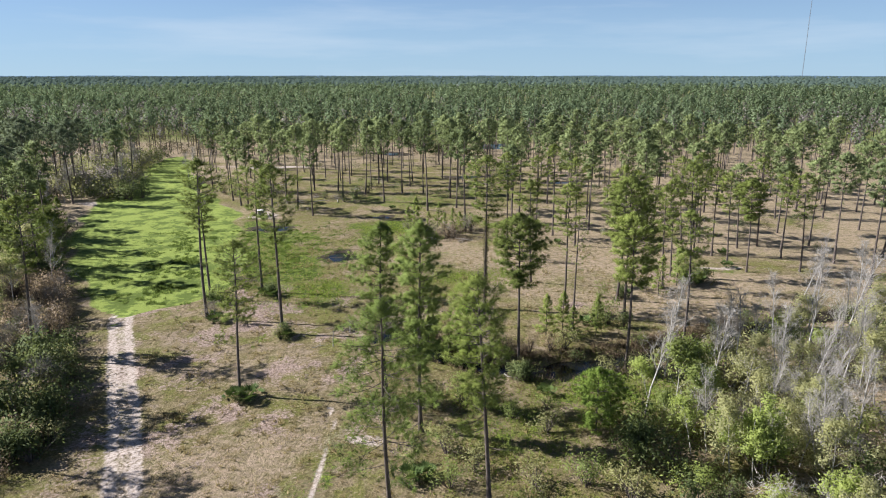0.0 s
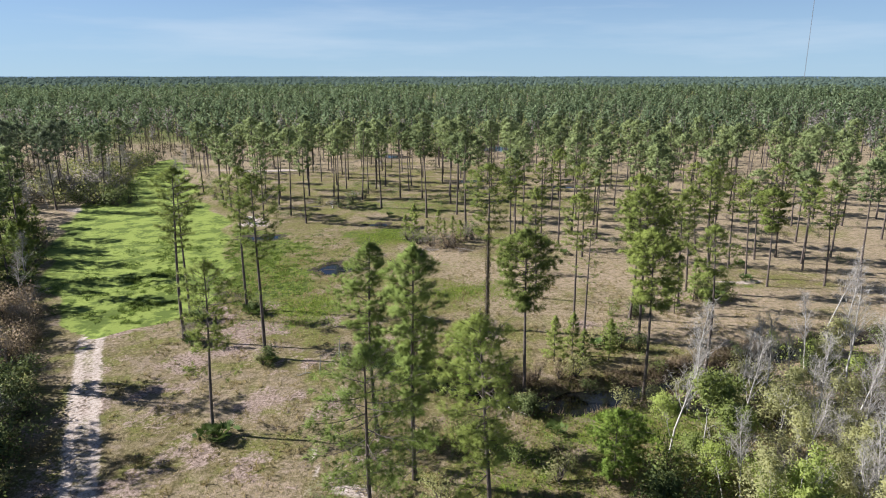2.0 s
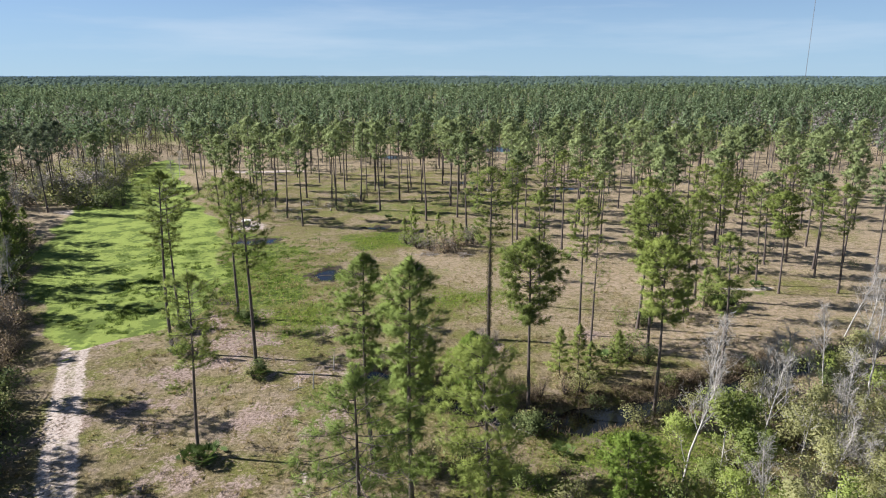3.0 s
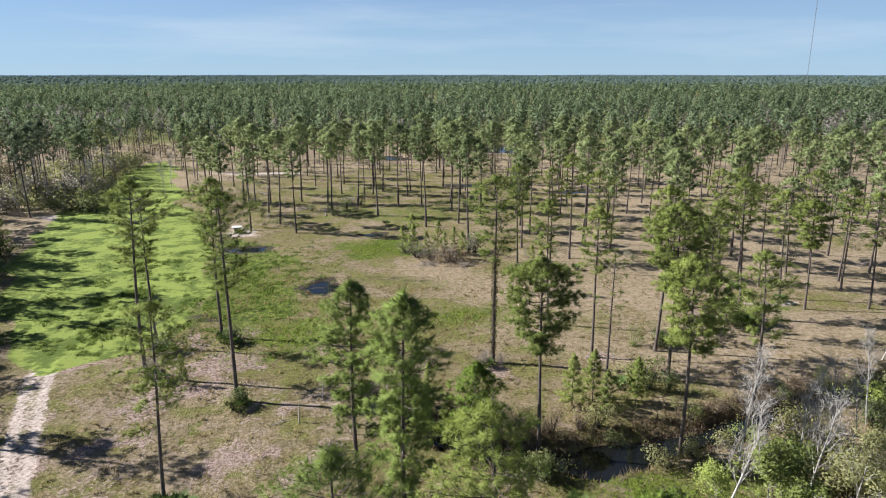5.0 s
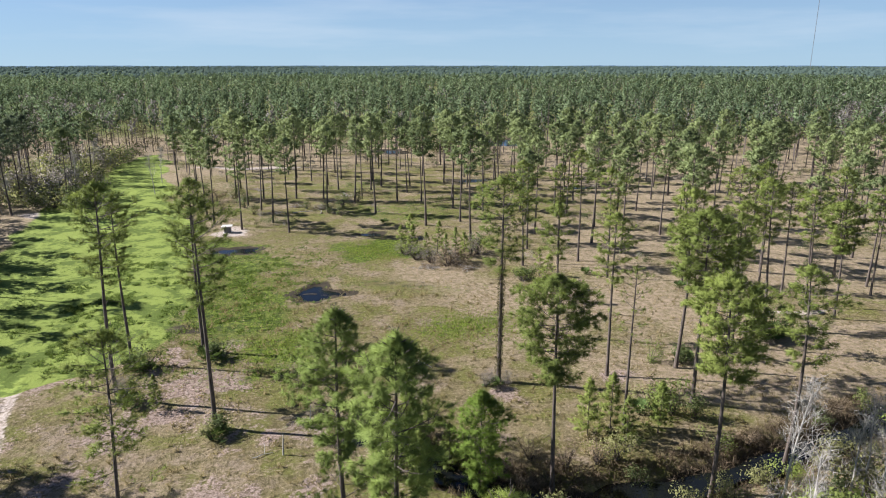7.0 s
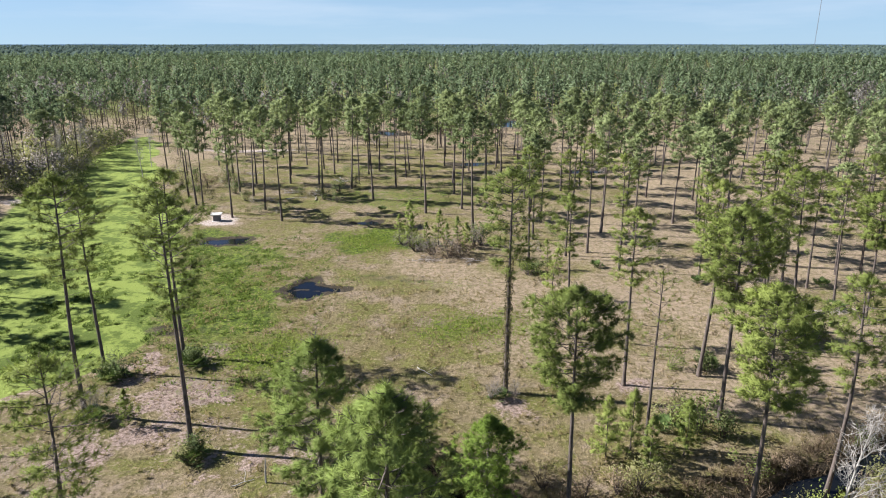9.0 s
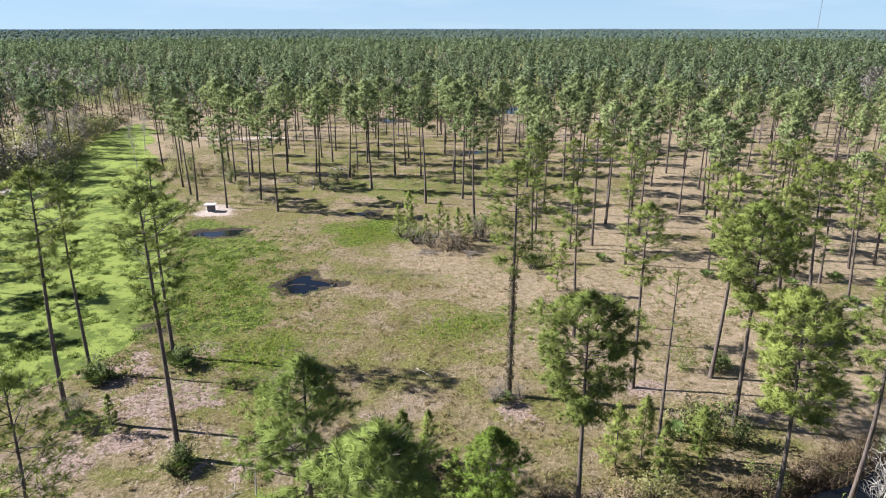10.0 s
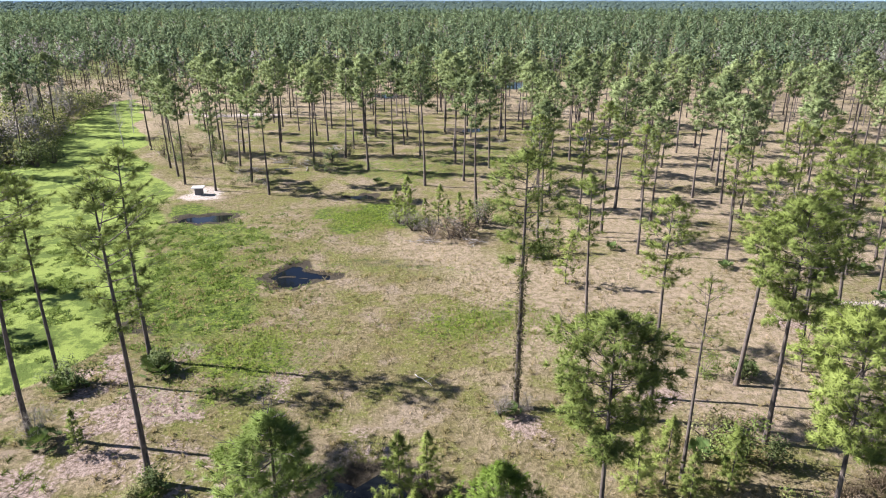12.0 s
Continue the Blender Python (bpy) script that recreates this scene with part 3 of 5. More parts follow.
def bush_meshes(leaf, seed, stem=None, **how):
    s, f, n = bush_shape(seed, **how)
    return [("stem", make_mesh("stem", *s, stem or PINE_BARK)), ("foliage", make_mesh("foliage", *f, leaf, normals=n))]


def broad_shape(seed, H=8.0, each=34, size=0.125):
    """A leafy broadleaved tree."""
    stem, boughs, _, ends = bare_shape(seed, H, 0.42, 3, False, 0.30)
    rng = np.random.default_rng(seed + 50)
    ends = ends[rng.random(len(ends)) < 0.62]
    fol = leaves(rng, ends, each, 0.26, size)
    return stem, boughs, fol, mass_normals(fol[0], np.repeat(ends, each * 4, 0), np.array([0, 0, H * 0.4]), 0.7)


def palmetto_shape(seed, fronds=26, reach=1.05):
    """Saw palmetto: fans of narrow leaflets on short stalks."""
    rng = np.random.default_rng(seed)
    vs, fs, stalks = [], [], []
    for i in range(fronds):
        az, el = i * 2.4 + rng.normal() * 0.3, radians(rng.uniform(15, 80))
        h = np.array([math.cos(az) * math.cos(el), math.sin(az) * math.cos(el), math.sin(el)])
        foot = rng.normal(size=3) * [0.25, 0.25, 0]
        hub = foot + h * reach * rng.uniform(0.55, 1.0)
        stalks.append(tube([foot, hub], [0.018, 0.012], 3))
        side = unit(np.cross(h, [0, 0, 1.0]))
        up = np.cross(side, h)
        for a in np.linspace(-1.25, 1.25, 9):
            d = unit(h * math.cos(a) + side * math.sin(a) + up * 0.15 - np.array([0, 0, 0.18]))
            e = unit(np.cross(d, up)) * 0.05
            L = 0.62 * rng.uniform(0.8, 1.1)
            vs.append(np.stack([hub, hub + d * L * 0.5 + e, hub + d * L, hub + d * L * 0.5 - e]))
    v = np.concatenate(vs)
    q = np.arange(len(v)).reshape(-1, 4)
    return joined(stalks), (v, np.concatenate([q[:, [0, 1, 2]], q[:, [0, 2, 3]]]))


def at_ground(x, y):
    return float(height(x, y))


# ---- pines ----
rng = np.random.default_rng(11)
TALL = [pine_meshes(NEEDLES, seed=s, bare=b, R=r, limbs=k) for s, b, r, k in ((1, 0.55, 2.4, 33), (2, 0.53, 2.35, 35), (3, 0.54, 2.55, 36), (4, 0.58, 2.3, 31), (5, 0.55, 2.4, 34), (6, 0.57, 2.5, 34))]
FULL = [pine_meshes(NEEDLES_DEEP, seed=s, bare=b, R=r, limbs=k, shoots=8, pair=3, needles=54, length=0.34, width=0.0175, low=7, uneven=0.5, slope=0.9) for s, b, r, k in ((21, 0.30, 2.0, 78), (22, 0.44, 2.1, 60))]
DOME = [pine_meshes(NEEDLES, seed=s, bare=b, R=r, limbs=66, shoots=8, pair=3, needles=32, length=0.40, width=0.036, uneven=0.25, slope=0.45) for s, b, r in ((23, 0.53, 2.9), (24, 0.55, 2.75))]
BRIGHT = [pine_meshes(NEEDLES_YOUNG, seed=31, bare=0.46, R=2.4, limbs=54, shoots=8, pair=3, needles=36, length=0.36, width=0.020, low=4, slope=0.6)]
SPREADING = [pine_meshes(NEEDLES_DEEP, seed=41, bare=0.44, R=3.2, limbs=46, shoots=9, pair=3, needles=32, length=0.42, width=0.020, low=10, stubs=9, uneven=0.5, slope=0.7)]
SAPLING = [pine_meshes(m, seed=s, H=7.0, bare=0.08, R=1.6, limbs=36, shoots=6, needles=30, length=0.38, width=0.030, stubs=0, cone=True, slope=1.6) for m, s in ((NEEDLES, 51), (NEEDLES_YOUNG, 52), (NEEDLES, 53))]
HALF_GROWN = [pine_meshes(m, seed=s, H=7.0, bare=0.08, R=1.6, limbs=28, shoots=4, pair=1, needles=22, length=0.50, width=0.075, sides=5, stubs=0, cone=True, slope=1.6) for m, s in ((NEEDLES, 54), (NEEDLES_YOUNG, 55), (NEEDLES_DEEP, 56))]
MIDDLE = [pine_meshes(NEEDLES_MID_HAZE, seed=60 + s, bare=0.58 + 0.03 * (s % 4), R=2.2 + 0.2 * (s % 3), limbs=31 + s % 4, shoots=5, pair=1, needles=23, length=0.70, width=0.122, sides=5, stubs=2) for s in range(7)]
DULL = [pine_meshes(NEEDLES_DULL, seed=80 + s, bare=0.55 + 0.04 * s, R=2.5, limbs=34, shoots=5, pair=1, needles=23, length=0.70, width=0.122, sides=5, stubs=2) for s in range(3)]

LABEL = "tall slim pine with a bare dark trunk and tufted crown"
SPARSE = pine_meshes(NEEDLES, seed=71, bare=0.52, R=2.6, limbs=24, shoots=4, pair=1, stubs=14)
WIDE = pine_meshes(NEEDLES, seed=8, bare=0.48, R=3.2, limbs=46, low=3, stubs=7, slope=0.4)
STRAIGHT = pine_meshes(NEEDLES, seed=9, bare=0.56, R=2.6, limbs=38, sway=0.0)
LISTED = [
    # foot x, y; top x, y, z; shape
    (-19.4, 57.9, -19.5, 58.3, 15.7, WIDE, LABEL), (-19.1, 73.8, -19.3, 73.8, 20.8, TALL[1], LABEL), (-25.8, 89.7, -25.8, 90.0, 19.4, TALL[4], LABEL), (-32.1, 86.4, -32.4, 87.0, 17.6, TALL[3], LABEL), (-29.8, 78.5, -29.7, 78.5, 20.8, TALL[2], LABEL),
    (-3.3, 40.6, -3.5, 38.4, 16.9, SPREADING[0], "broad pine with long low limbs and thin needle tufts"), (-1.5, 51.3, -1.3, 48.5, 19.7, FULL[0], "dense full-crowned pine with foliage far down the trunk"),
    (-5.0, 57.6, -5.2, 55.9, 18.1, FULL[1], "dense full-crowned pine with foliage far down the trunk"), (3.9, 40.9, 2.8, 40.1, 18.0, BRIGHT[0], "bright yellow-green young pine on a bare stem"),
    (8.6, 66.4, 8.2, 66.0, 16.7, DOME[0], "dense round-crowned pine on a straight bare trunk"), (5.7, 83.0, 5.8, 83.0, 20.8, STRAIGHT, "tall pine with a vine-wrapped trunk in the clearing"),
    (15.9, 74.6, 16.2, 75.2, 14.6, SPARSE, "thin dying pine with bare forked limbs"), (16.6, 84.3, 17.0, 84.8, 16.8, TALL[5], LABEL), (20.2, 65.9, 20.1, 66.5, 16.8, DOME[1], "dense round-crowned pine on a straight bare trunk"),
    (23.1, 78.5, 22.8, 78.0, 18.8, DOME[0], "dense round-crowned pine on a straight bare trunk"), (24.1, 86.3, 23.7, 86.0, 19.2, TALL[2], LABEL), (27.7, 70.4, 26.9, 69.6, 16.6, TALL[2], LABEL),
    (32.1, 91.7, 31.4, 91.7, 15.5, TALL[4], LABEL), (38.0, 97.0, 37.0, 97.3, 18.0, TALL[3], LABEL), (35.2, 97.8, 34.6, 97.8, 15.5, TALL[1], LABEL),
    (13.2, 94.2, 12.8, 94.4, 16.0, TALL[3], LABEL), (23.8, 116.5, 23.4, 116.5, 16.5, TALL[1], LABEL), (48.0, 100.5, 47.4, 100.5, 15.0, DOME[1], LABEL), (56.4, 100.5, 55.8, 100.5, 16.0, TALL[2], LABEL),
    (57.4, 108.8, 56.8, 108.8, 15.0, TALL[5], LABEL), (46.2, 110.2, 45.7, 110.2, 15.5, TALL[3], LABEL), (46.7, 104.8, 46.1, 104.8, 15.5, TALL[0], LABEL), (43.5, 111.3, 43.0, 111.3, 16.0, TALL[4], LABEL), (57.1, 117.2, 56.5, 117.2, 16.5, TALL[1], LABEL),
    (59.3, 112.9, 58.7, 112.9, 16.0, MIDDLE[3], LABEL), (52.8, 115.7, 52.3, 115.7, 15.5, MIDDLE[5], LABEL), (44.3, 119.9, 43.6, 119.9, 16.2, TALL[2], LABEL), (47.1, 119.0, 46.4, 119.0, 17.0, TALL[1], LABEL), (34.0, 114.4, 33.4, 114.4, 14.5, TALL[4], LABEL),
    (21.0, 124.7, 20.6, 124.7, 18.0, TALL[3], LABEL), (17.6, 123.3, 17.4, 123.3, 16.0, TALL[1], LABEL), (12.1, 122.6, 12.0, 122.6, 16.5, TALL[5], LABEL), (28.8, 128.9, 28.8, 128.9, 17.8, MIDDLE[0], LABEL),
    (4.4, 137.8, 4.3, 137.8, 20.0, MIDDLE[0], LABEL), (2.7, 152.0, 2.5, 152.0, 18.5, MIDDLE[1], LABEL), (-3.9, 148.5, -4.3, 148.5, 21.0, MIDDLE[2], LABEL), (65.5, 127.3, 64.6, 127.3, 17.0, MIDDLE[3], LABEL),
    (-38.6, 145.4, -38.6, 145.4, 16.5, MIDDLE[4], LABEL), (-29.0, 142.8, -28.8, 142.8, 18.0, MIDDLE[5], LABEL), (-34.1, 150.9, -33.7, 150.9, 19.5, MIDDLE[6], LABEL), (-43.7, 166.8, -43.1, 166.8, 19.5, MIDDLE[1], LABEL), (-49.7, 177.3, -49.0, 177.3, 20.0, MIDDLE[2], LABEL),
    (-62.8, 177.1, -63.0, 177.1, 19.0, MIDDLE[0], LABEL), (-82.2, 163.9, -81.3, 163.9, 17.5, MIDDLE[3], LABEL), (-91.5, 192.3, -91.0, 192.3, 19.0, MIDDLE[5], LABEL), (-25.0, 160.1, -25.0, 160.1, 18.4, MIDDLE[3], LABEL), (-20.6, 169.6, -19.6, 169.6, 19.6, MIDDLE[6], LABEL),
    (23.7, 167.7, 23.7, 167.7, 18.8, MIDDLE[0], LABEL), (28.5, 148.8, 28.6, 148.8, 18.5, MIDDLE[4], LABEL), (31.0, 141.9, 30.6, 141.9, 16.5, MIDDLE[5], LABEL), (39.1, 142.0, 39.0, 142.0, 17.0, MIDDLE[2], LABEL), (42.5, 138.9, 42.1, 138.9, 17.3, MIDDLE[6], LABEL),
    (-38.5, 42.4, -38.4, 42.4, 15.5, DOME[1], "slim pine in dense woodland beside the sand track"), (-40.5, 46.5, -40.4, 46.5, 16.0, TALL[5], "slim pine in dense woodland beside the sand track"), (-44.3, 56.4, -44.1, 56.4, 16.5, TALL[1], "slim pine in dense woodland beside the sand track"), (-44.5, 66.0, -44.3, 66.0, 18.5, TALL[2], "slim pine in dense woodland beside the sand track"), (-61.7, 80.0, -61.5, 80.0, 16, TALL[5], "slim pine in dense woodland beside the sand track"),
]
taken = []
for x, y, tx, ty, tz, shape, label in LISTED:
    z = at_ground(x, y)
    up = Vector((tx - x, ty - y, tz - z))
    e = thing("pine_tree", x, y, z, 0, 1.0, shape, label, "pine tree", "pines of the savanna")
    e.matrix_basis = Matrix.Translation((x, y, z)) @ Vector((0, 0, 1)).rotation_difference(up).to_matrix().to_4x4() @ pose(0, 0, 0, 0, 0, rng.uniform(0, 360)) @ Matrix.Scale(up.length / 18.1, 4)
    taken.append((x, y))


def left_edge(y):
    return np.interp(y, [30, 60, 79, 90, 100, 115, 130, 150, 175, 200, 230, 252], [-33, -40, -46, -55, -60, -69, -75, -84, -90, -96, -103, -104])


def wants_pine(x, y, rnd):
    """Whether the savanna holds a pine at this place, and its spacing there."""
    if marsh_dist(x, y) < 1.15 and y < 253 or to_line(x, y, DITCH) < 3 or min(pool_dist(x, y, p) for p in POOLS) < 1.3:
        return 0
    if x < left_edge(y):
        return (7.2 if x < left_edge(y) - 14 or y > 165 else 9.5) if y > (93 if x > left_edge(y) - 16 else 82) else (10.0 if x < left_edge(y) - 5 else 0)
    if y < 95 + 0.0 * x and x < 42:
        return 0
    if y < 121 and x < 60:
        return 0
    if x < 11 + (y - 95) * 0.05 and y < 141:
        return 0
    if -0.47 * (y - 85) - 18 < x < 10 and y < 158:
        return 0 if x > -27 else 11.0
    if y > 215:
        return 7.6
    return 11.6 if x > 8 and y < 180 else 9.8


def scatter(y0, y1, gap0, reach):
    """Jittered rows of candidate places, thinned by the wanted spacing."""
    out, cells = [], {}
    for p in taken:
        cells.setdefault((int(p[0] // 10), int(p[1] // 10)), []).append(p)
    y = y0
    while y < y1:
        x = -reach * y - 25
        while x < reach * y + 25:
            px, py = x + rng.uniform(-0.42, 0.42) * gap0, y + rng.uniform(-0.42, 0.42) * gap0
            gap = wants_pine(px, py, rng)
            if gap and rng.random() < min(1.0, (gap0 / gap) ** 2 * 1.25):
                c = (int(px // 10), int(py // 10))
                if all((px - q[0]) ** 2 + (py - q[1]) ** 2 > (gap * 0.55) ** 2 for a in (-1, 0, 1) for b in (-1, 0, 1) for q in cells.get((c[0] + a, c[1] + b), ())):
                    out.append((px, py))
                    cells.setdefault(c, []).append((px, py))
            x += gap0
        y += gap0
    return out


near_places = sorted(scatter(46, 250, 6.4, 0.66), key=lambda p: math.hypot(p[0] - 0.6, p[1] - 30))
SINGLE = near_places[:190]
for x, y in SINGLE:
    inside = x < left_edge(y) + 3
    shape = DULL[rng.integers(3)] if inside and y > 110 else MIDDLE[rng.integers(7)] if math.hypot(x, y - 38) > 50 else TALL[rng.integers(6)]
    label = "slim grey-green pine in dense woodland beside the green marsh" if inside else "slim pine in an open, evenly spaced stand"
    thing("pine_tree", x, y, at_ground(x, y), rng.uniform(0, 360), rng.uniform(16.0, 20.5) / 18.5, shape, label, "pine tree", "pines of the savanna", lean=rng.normal(size=2) * 1.2)


def far_template(seed, clumps, spikes, big, H=17.0):
    """A pine for the distance: an uneven dome of needles with tufts standing out of it, on a bare stem."""
    r = np.random.default_rng(seed)
    trunk = tube([[0, 0, -0.2], [r.normal() * 0.15, r.normal() * 0.15, H * 0.95]], [0.17, 0.04], 3)
    g = (np.arange(clumps) + r.uniform(0, 1, clumps)) / clumps
    rad = 2.3 * np.array([crown_width(x * 0.96, False) for x in g]) * r.uniform(0.15, 0.95, clumps)
    az = np.arange(clumps) * 2.4 + r.normal(size=clumps) * 0.4
    c = np.stack([rad * np.cos(az), rad * np.sin(az), H * (0.62 + 0.36 * g)], 1)
    way = unit(c * [0.6, 0.6, 0] + [0, 0, 0.8])
    return trunk, brushes(r, c + way * big * 0.3, way, spikes, big, big * (0.32 if clumps > 12 else 0.42))


def spread_copies(templates, places, sizes, which):
    """Many turned and scaled copies of the templates as one pair of arrays, with the crowns' normals."""
    vs, fs, ns, at = [], [], [], 0
    ang = rng.uniform(0, 2 * np.pi, len(places))
    for k, (tv, tf) in enumerate(templates):
        idx = np.where(which == k)[0]
        if len(idx) == 0:
            continue
        c, s = np.cos(ang[idx])[:, None], np.sin(ang[idx])[:, None]
        v = np.stack([tv[:, 0] * c - tv[:, 1] * s, tv[:, 0] * s + tv[:, 1] * c, np.repeat(tv[None, :, 2], len(idx), 0)], -1) * sizes[idx][:, None, None]
        mid = np.array([0, 0, tv[:, 2].min() * 0.6 + tv[:, 2].max() * 0.4])
        ns.append(unit((v - mid * sizes[idx][:, None, None]) * [1, 1, 0.8] + [0, 0, 0.9] + rng.normal(size=v.shape) * 0.20).reshape(-1, 3))
        v += np.concatenate([places[idx], np.zeros((len(idx), 1))], 1)[:, None]
        vs.append(v.reshape(-1, 3))
        fs.append((tf[None] + (at + np.arange(len(idx)) * len(tv))[:, None, None]).reshape(-1, 3))
        at += len(idx) * len(tv)
    return np.concatenate(vs), np.concatenate(fs), np.concatenate(ns)


def woods(name, places, clumps, spikes, big, label, grey_share):
    """A stretch of distant pinewood: trunks, needle crowns and some leafless grey trees, each joined."""
    places = np.array(places)
    sizes = rng.uniform(0.75, 1.2, len(places))
    grey = rng.random(len(places)) < grey_share(places[:, 0], places[:, 1])
    temps = [far_template(200 + i, clumps, spikes, big) for i in range(8)]
    which = rng.integers(0, 8, len(places))
    e = tagged(new(name), label, "woodland", kind="stuff")
    for piece, sel, tm, mat, k in (("trunks", ~grey, [t[0] for t in temps], PINE_BARK, 1.0), ("crowns", ~grey, [t[1] for t in temps], NEEDLES_FAR_HAZE, 1.0), ("bare_crowns", grey, [t[1] for t in temps], TWIGS_FAR, 0.8)):
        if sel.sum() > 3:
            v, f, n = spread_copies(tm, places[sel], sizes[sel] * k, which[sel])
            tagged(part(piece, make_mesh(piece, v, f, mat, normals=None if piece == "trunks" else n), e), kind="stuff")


def grey_share(x, y):
    s = 0.12 + 0.0 * x
    s = s + 0.55 * fall(np.hypot((x - 175) / 60, (y - 265) / 60), 0.5, 1.2) + 0.45 * fall(np.hypot((x + 150) / 45, (y - 290) / 60), 0.5, 1.2)
    return s + 0.25 * np.clip(ripple(x, y, 130, 3) - 0.35, 0, 1)


rest = near_places[190:]
woods("near_pinewood", rest + scatter(250, 430, 6.6, 0.70), 21, 11, 1.05, "open pinewood with straight trunks beyond the clearing", grey_share)


def ring_places(d0, d1, count, half=0.66):
    u = rng.random(count)
    d = np.exp(np.log(d0) + u * (np.log(d1) - np.log(d0))) if d0 > 900 else np.sqrt(d0 ** 2 + u * (d1 ** 2 - d0 ** 2))
    a = rng.uniform(-half, half, count)
    return np.stack([d * np.sin(a), d * np.cos(a)], 1)


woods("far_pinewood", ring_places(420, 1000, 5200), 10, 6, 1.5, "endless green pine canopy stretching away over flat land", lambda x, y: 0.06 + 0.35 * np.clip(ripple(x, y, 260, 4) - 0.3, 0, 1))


def canopy_blob(seed):
    r = np.random.default_rng(seed)
    a = np.arange(6) * np.pi / 3 + r.uniform(-0.3, 0.3, 6)
    rr = 5.0 * r.uniform(0.7, 1.2, 6)
    v = [[rr[i] * math.cos(a[i]), rr[i] * math.sin(a[i]), r.uniform(11, 13.5)] for i in range(6)] + [[r.normal() * 0.8, r.normal() * 0.8, r.uniform(15, 17.5)]]
    return np.array(v), np.array([(i, (i + 1) % 6, 6) for i in range(6)])


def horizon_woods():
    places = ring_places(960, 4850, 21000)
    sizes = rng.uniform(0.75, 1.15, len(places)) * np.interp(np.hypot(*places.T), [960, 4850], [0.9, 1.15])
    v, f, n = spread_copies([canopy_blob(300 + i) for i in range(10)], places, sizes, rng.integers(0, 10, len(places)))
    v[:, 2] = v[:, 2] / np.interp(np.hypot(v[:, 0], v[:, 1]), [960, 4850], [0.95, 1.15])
    tagged(new("horizon_woods", make_mesh("horizon_woods", v, f, NEEDLES_RIM_HAZE, normals=unit(n + [0, 0, 0.5]))), "flat pine forest running to the horizon", "woodland", kind="stuff")


horizon_woods()


# ---- shrubs, thickets and loose plants ----
BUSH = {
    "dark": [bush_meshes(BROAD_DARK, s, H=2.6, W=1.7, clumps=72, each=10, size=0.13) for s in (71, 72)],
    "olive": [bush_meshes(OLIVE_DULL, s, H=2.4, W=1.6, clumps=70, each=9, size=0.125) for s in (73, 74)],
    "russet": [bush_meshes(RUSSET, s, H=2.0, W=1.6, clumps=70, each=10, size=0.085) for s in (75,)],
    "green": [bush_meshes(MID_GREEN, s, H=2.6, W=1.6, clumps=80, each=11, size=0.105) for s in (76, 77)],
    "grey": [bush_meshes(TWIGS_BROWN, s, GREY_BARK, H=2.2, W=1.7, clumps=70, each=10, twiggy=True) for s in (78,)],
}
LOW_BUSH = {k: [bush_meshes(m, 110 + i, H=2.4, W=1.7, clumps=60, each=9, size=0.125, twiggy=k == "grey")] for i, (k, m) in enumerate((("dark", BROAD_DARK), ("olive", OLIVE_DULL), ("russet", RUSSET), ("green", MID_GREEN), ("grey", TWIGS_BROWN)))}
BUSH_LABEL = {"dark": "dense dark evergreen shrub at the wood's edge", "olive": "olive-brown shrub in winter leaf", "russet": "low russet shrub with dry leaves", "green": "leafy light green shrub", "grey": "leafless grey twiggy shrub"}


def bush(kind, x, y, size=1.0, tall=1.0):
    shapes = BUSH[kind] if y < 100 and -62 < x < 46 and size > 0.65 else LOW_BUSH[kind]
    thing("shrub", x, y, at_ground(x, y) - 0.05, rng.uniform(0, 360), (size, size, size * tall), shapes[rng.integers(len(shapes))], BUSH_LABEL[kind], "shrub", kind + " shrubs")


def bare_meshes(seed, H):
    stem, boughs, twigs, _ = bare_shape(seed, H)
    return [("trunk", make_mesh("trunk", *joined([stem, boughs]), GREY_BARK, True)), ("crown", make_mesh("crown", *twigs, TWIGS))]


def broad_meshes(seed, H, leaf, size=0.125):
    stem, boughs, fol, normals = broad_shape(seed, H, size=size)
    return [("trunk", make_mesh("trunk", *joined([stem, boughs]), GREY_BARK, True)), ("crown", make_mesh("crown", *fol, leaf, normals=normals))]


BARE = [bare_meshes(s, h) for s, h in ((81, 10.0), (82, 10.0), (83, 10.0))]
LEAFY = [broad_meshes(91, 8.0, BROAD, 0.15), broad_meshes(92, 8.0, BROAD), broad_meshes(93, 8.0, OLIVE), broad_meshes(94, 8.0, MID_GREEN, 0.14)]


def bare_tree(x, y, h):
    thing("bare_tree", x, y, at_ground(x, y), rng.uniform(0, 360), h / 10.0, BARE[rng.integers(3)], "leafless pale grey tree with fine twigs", "tree", "bare trees of the thicket", lean=rng.normal(size=2) * 2)


def leafy_tree(x, y, h, k=None):
    k = rng.integers(3) if k is None else k
    thing("broadleaf_tree", x, y, at_ground(x, y), rng.uniform(0, 360), h / 8.0, LEAFY[k], ("leafy bright green broadleaved tree in the thicket", "leafy bright green broadleaved tree in the thicket", "olive-brown broadleaved tree with sparse leaves", "deep green broadleaved tree with glossy leaves")[k], "tree", "broadleaved trees of the thicket")


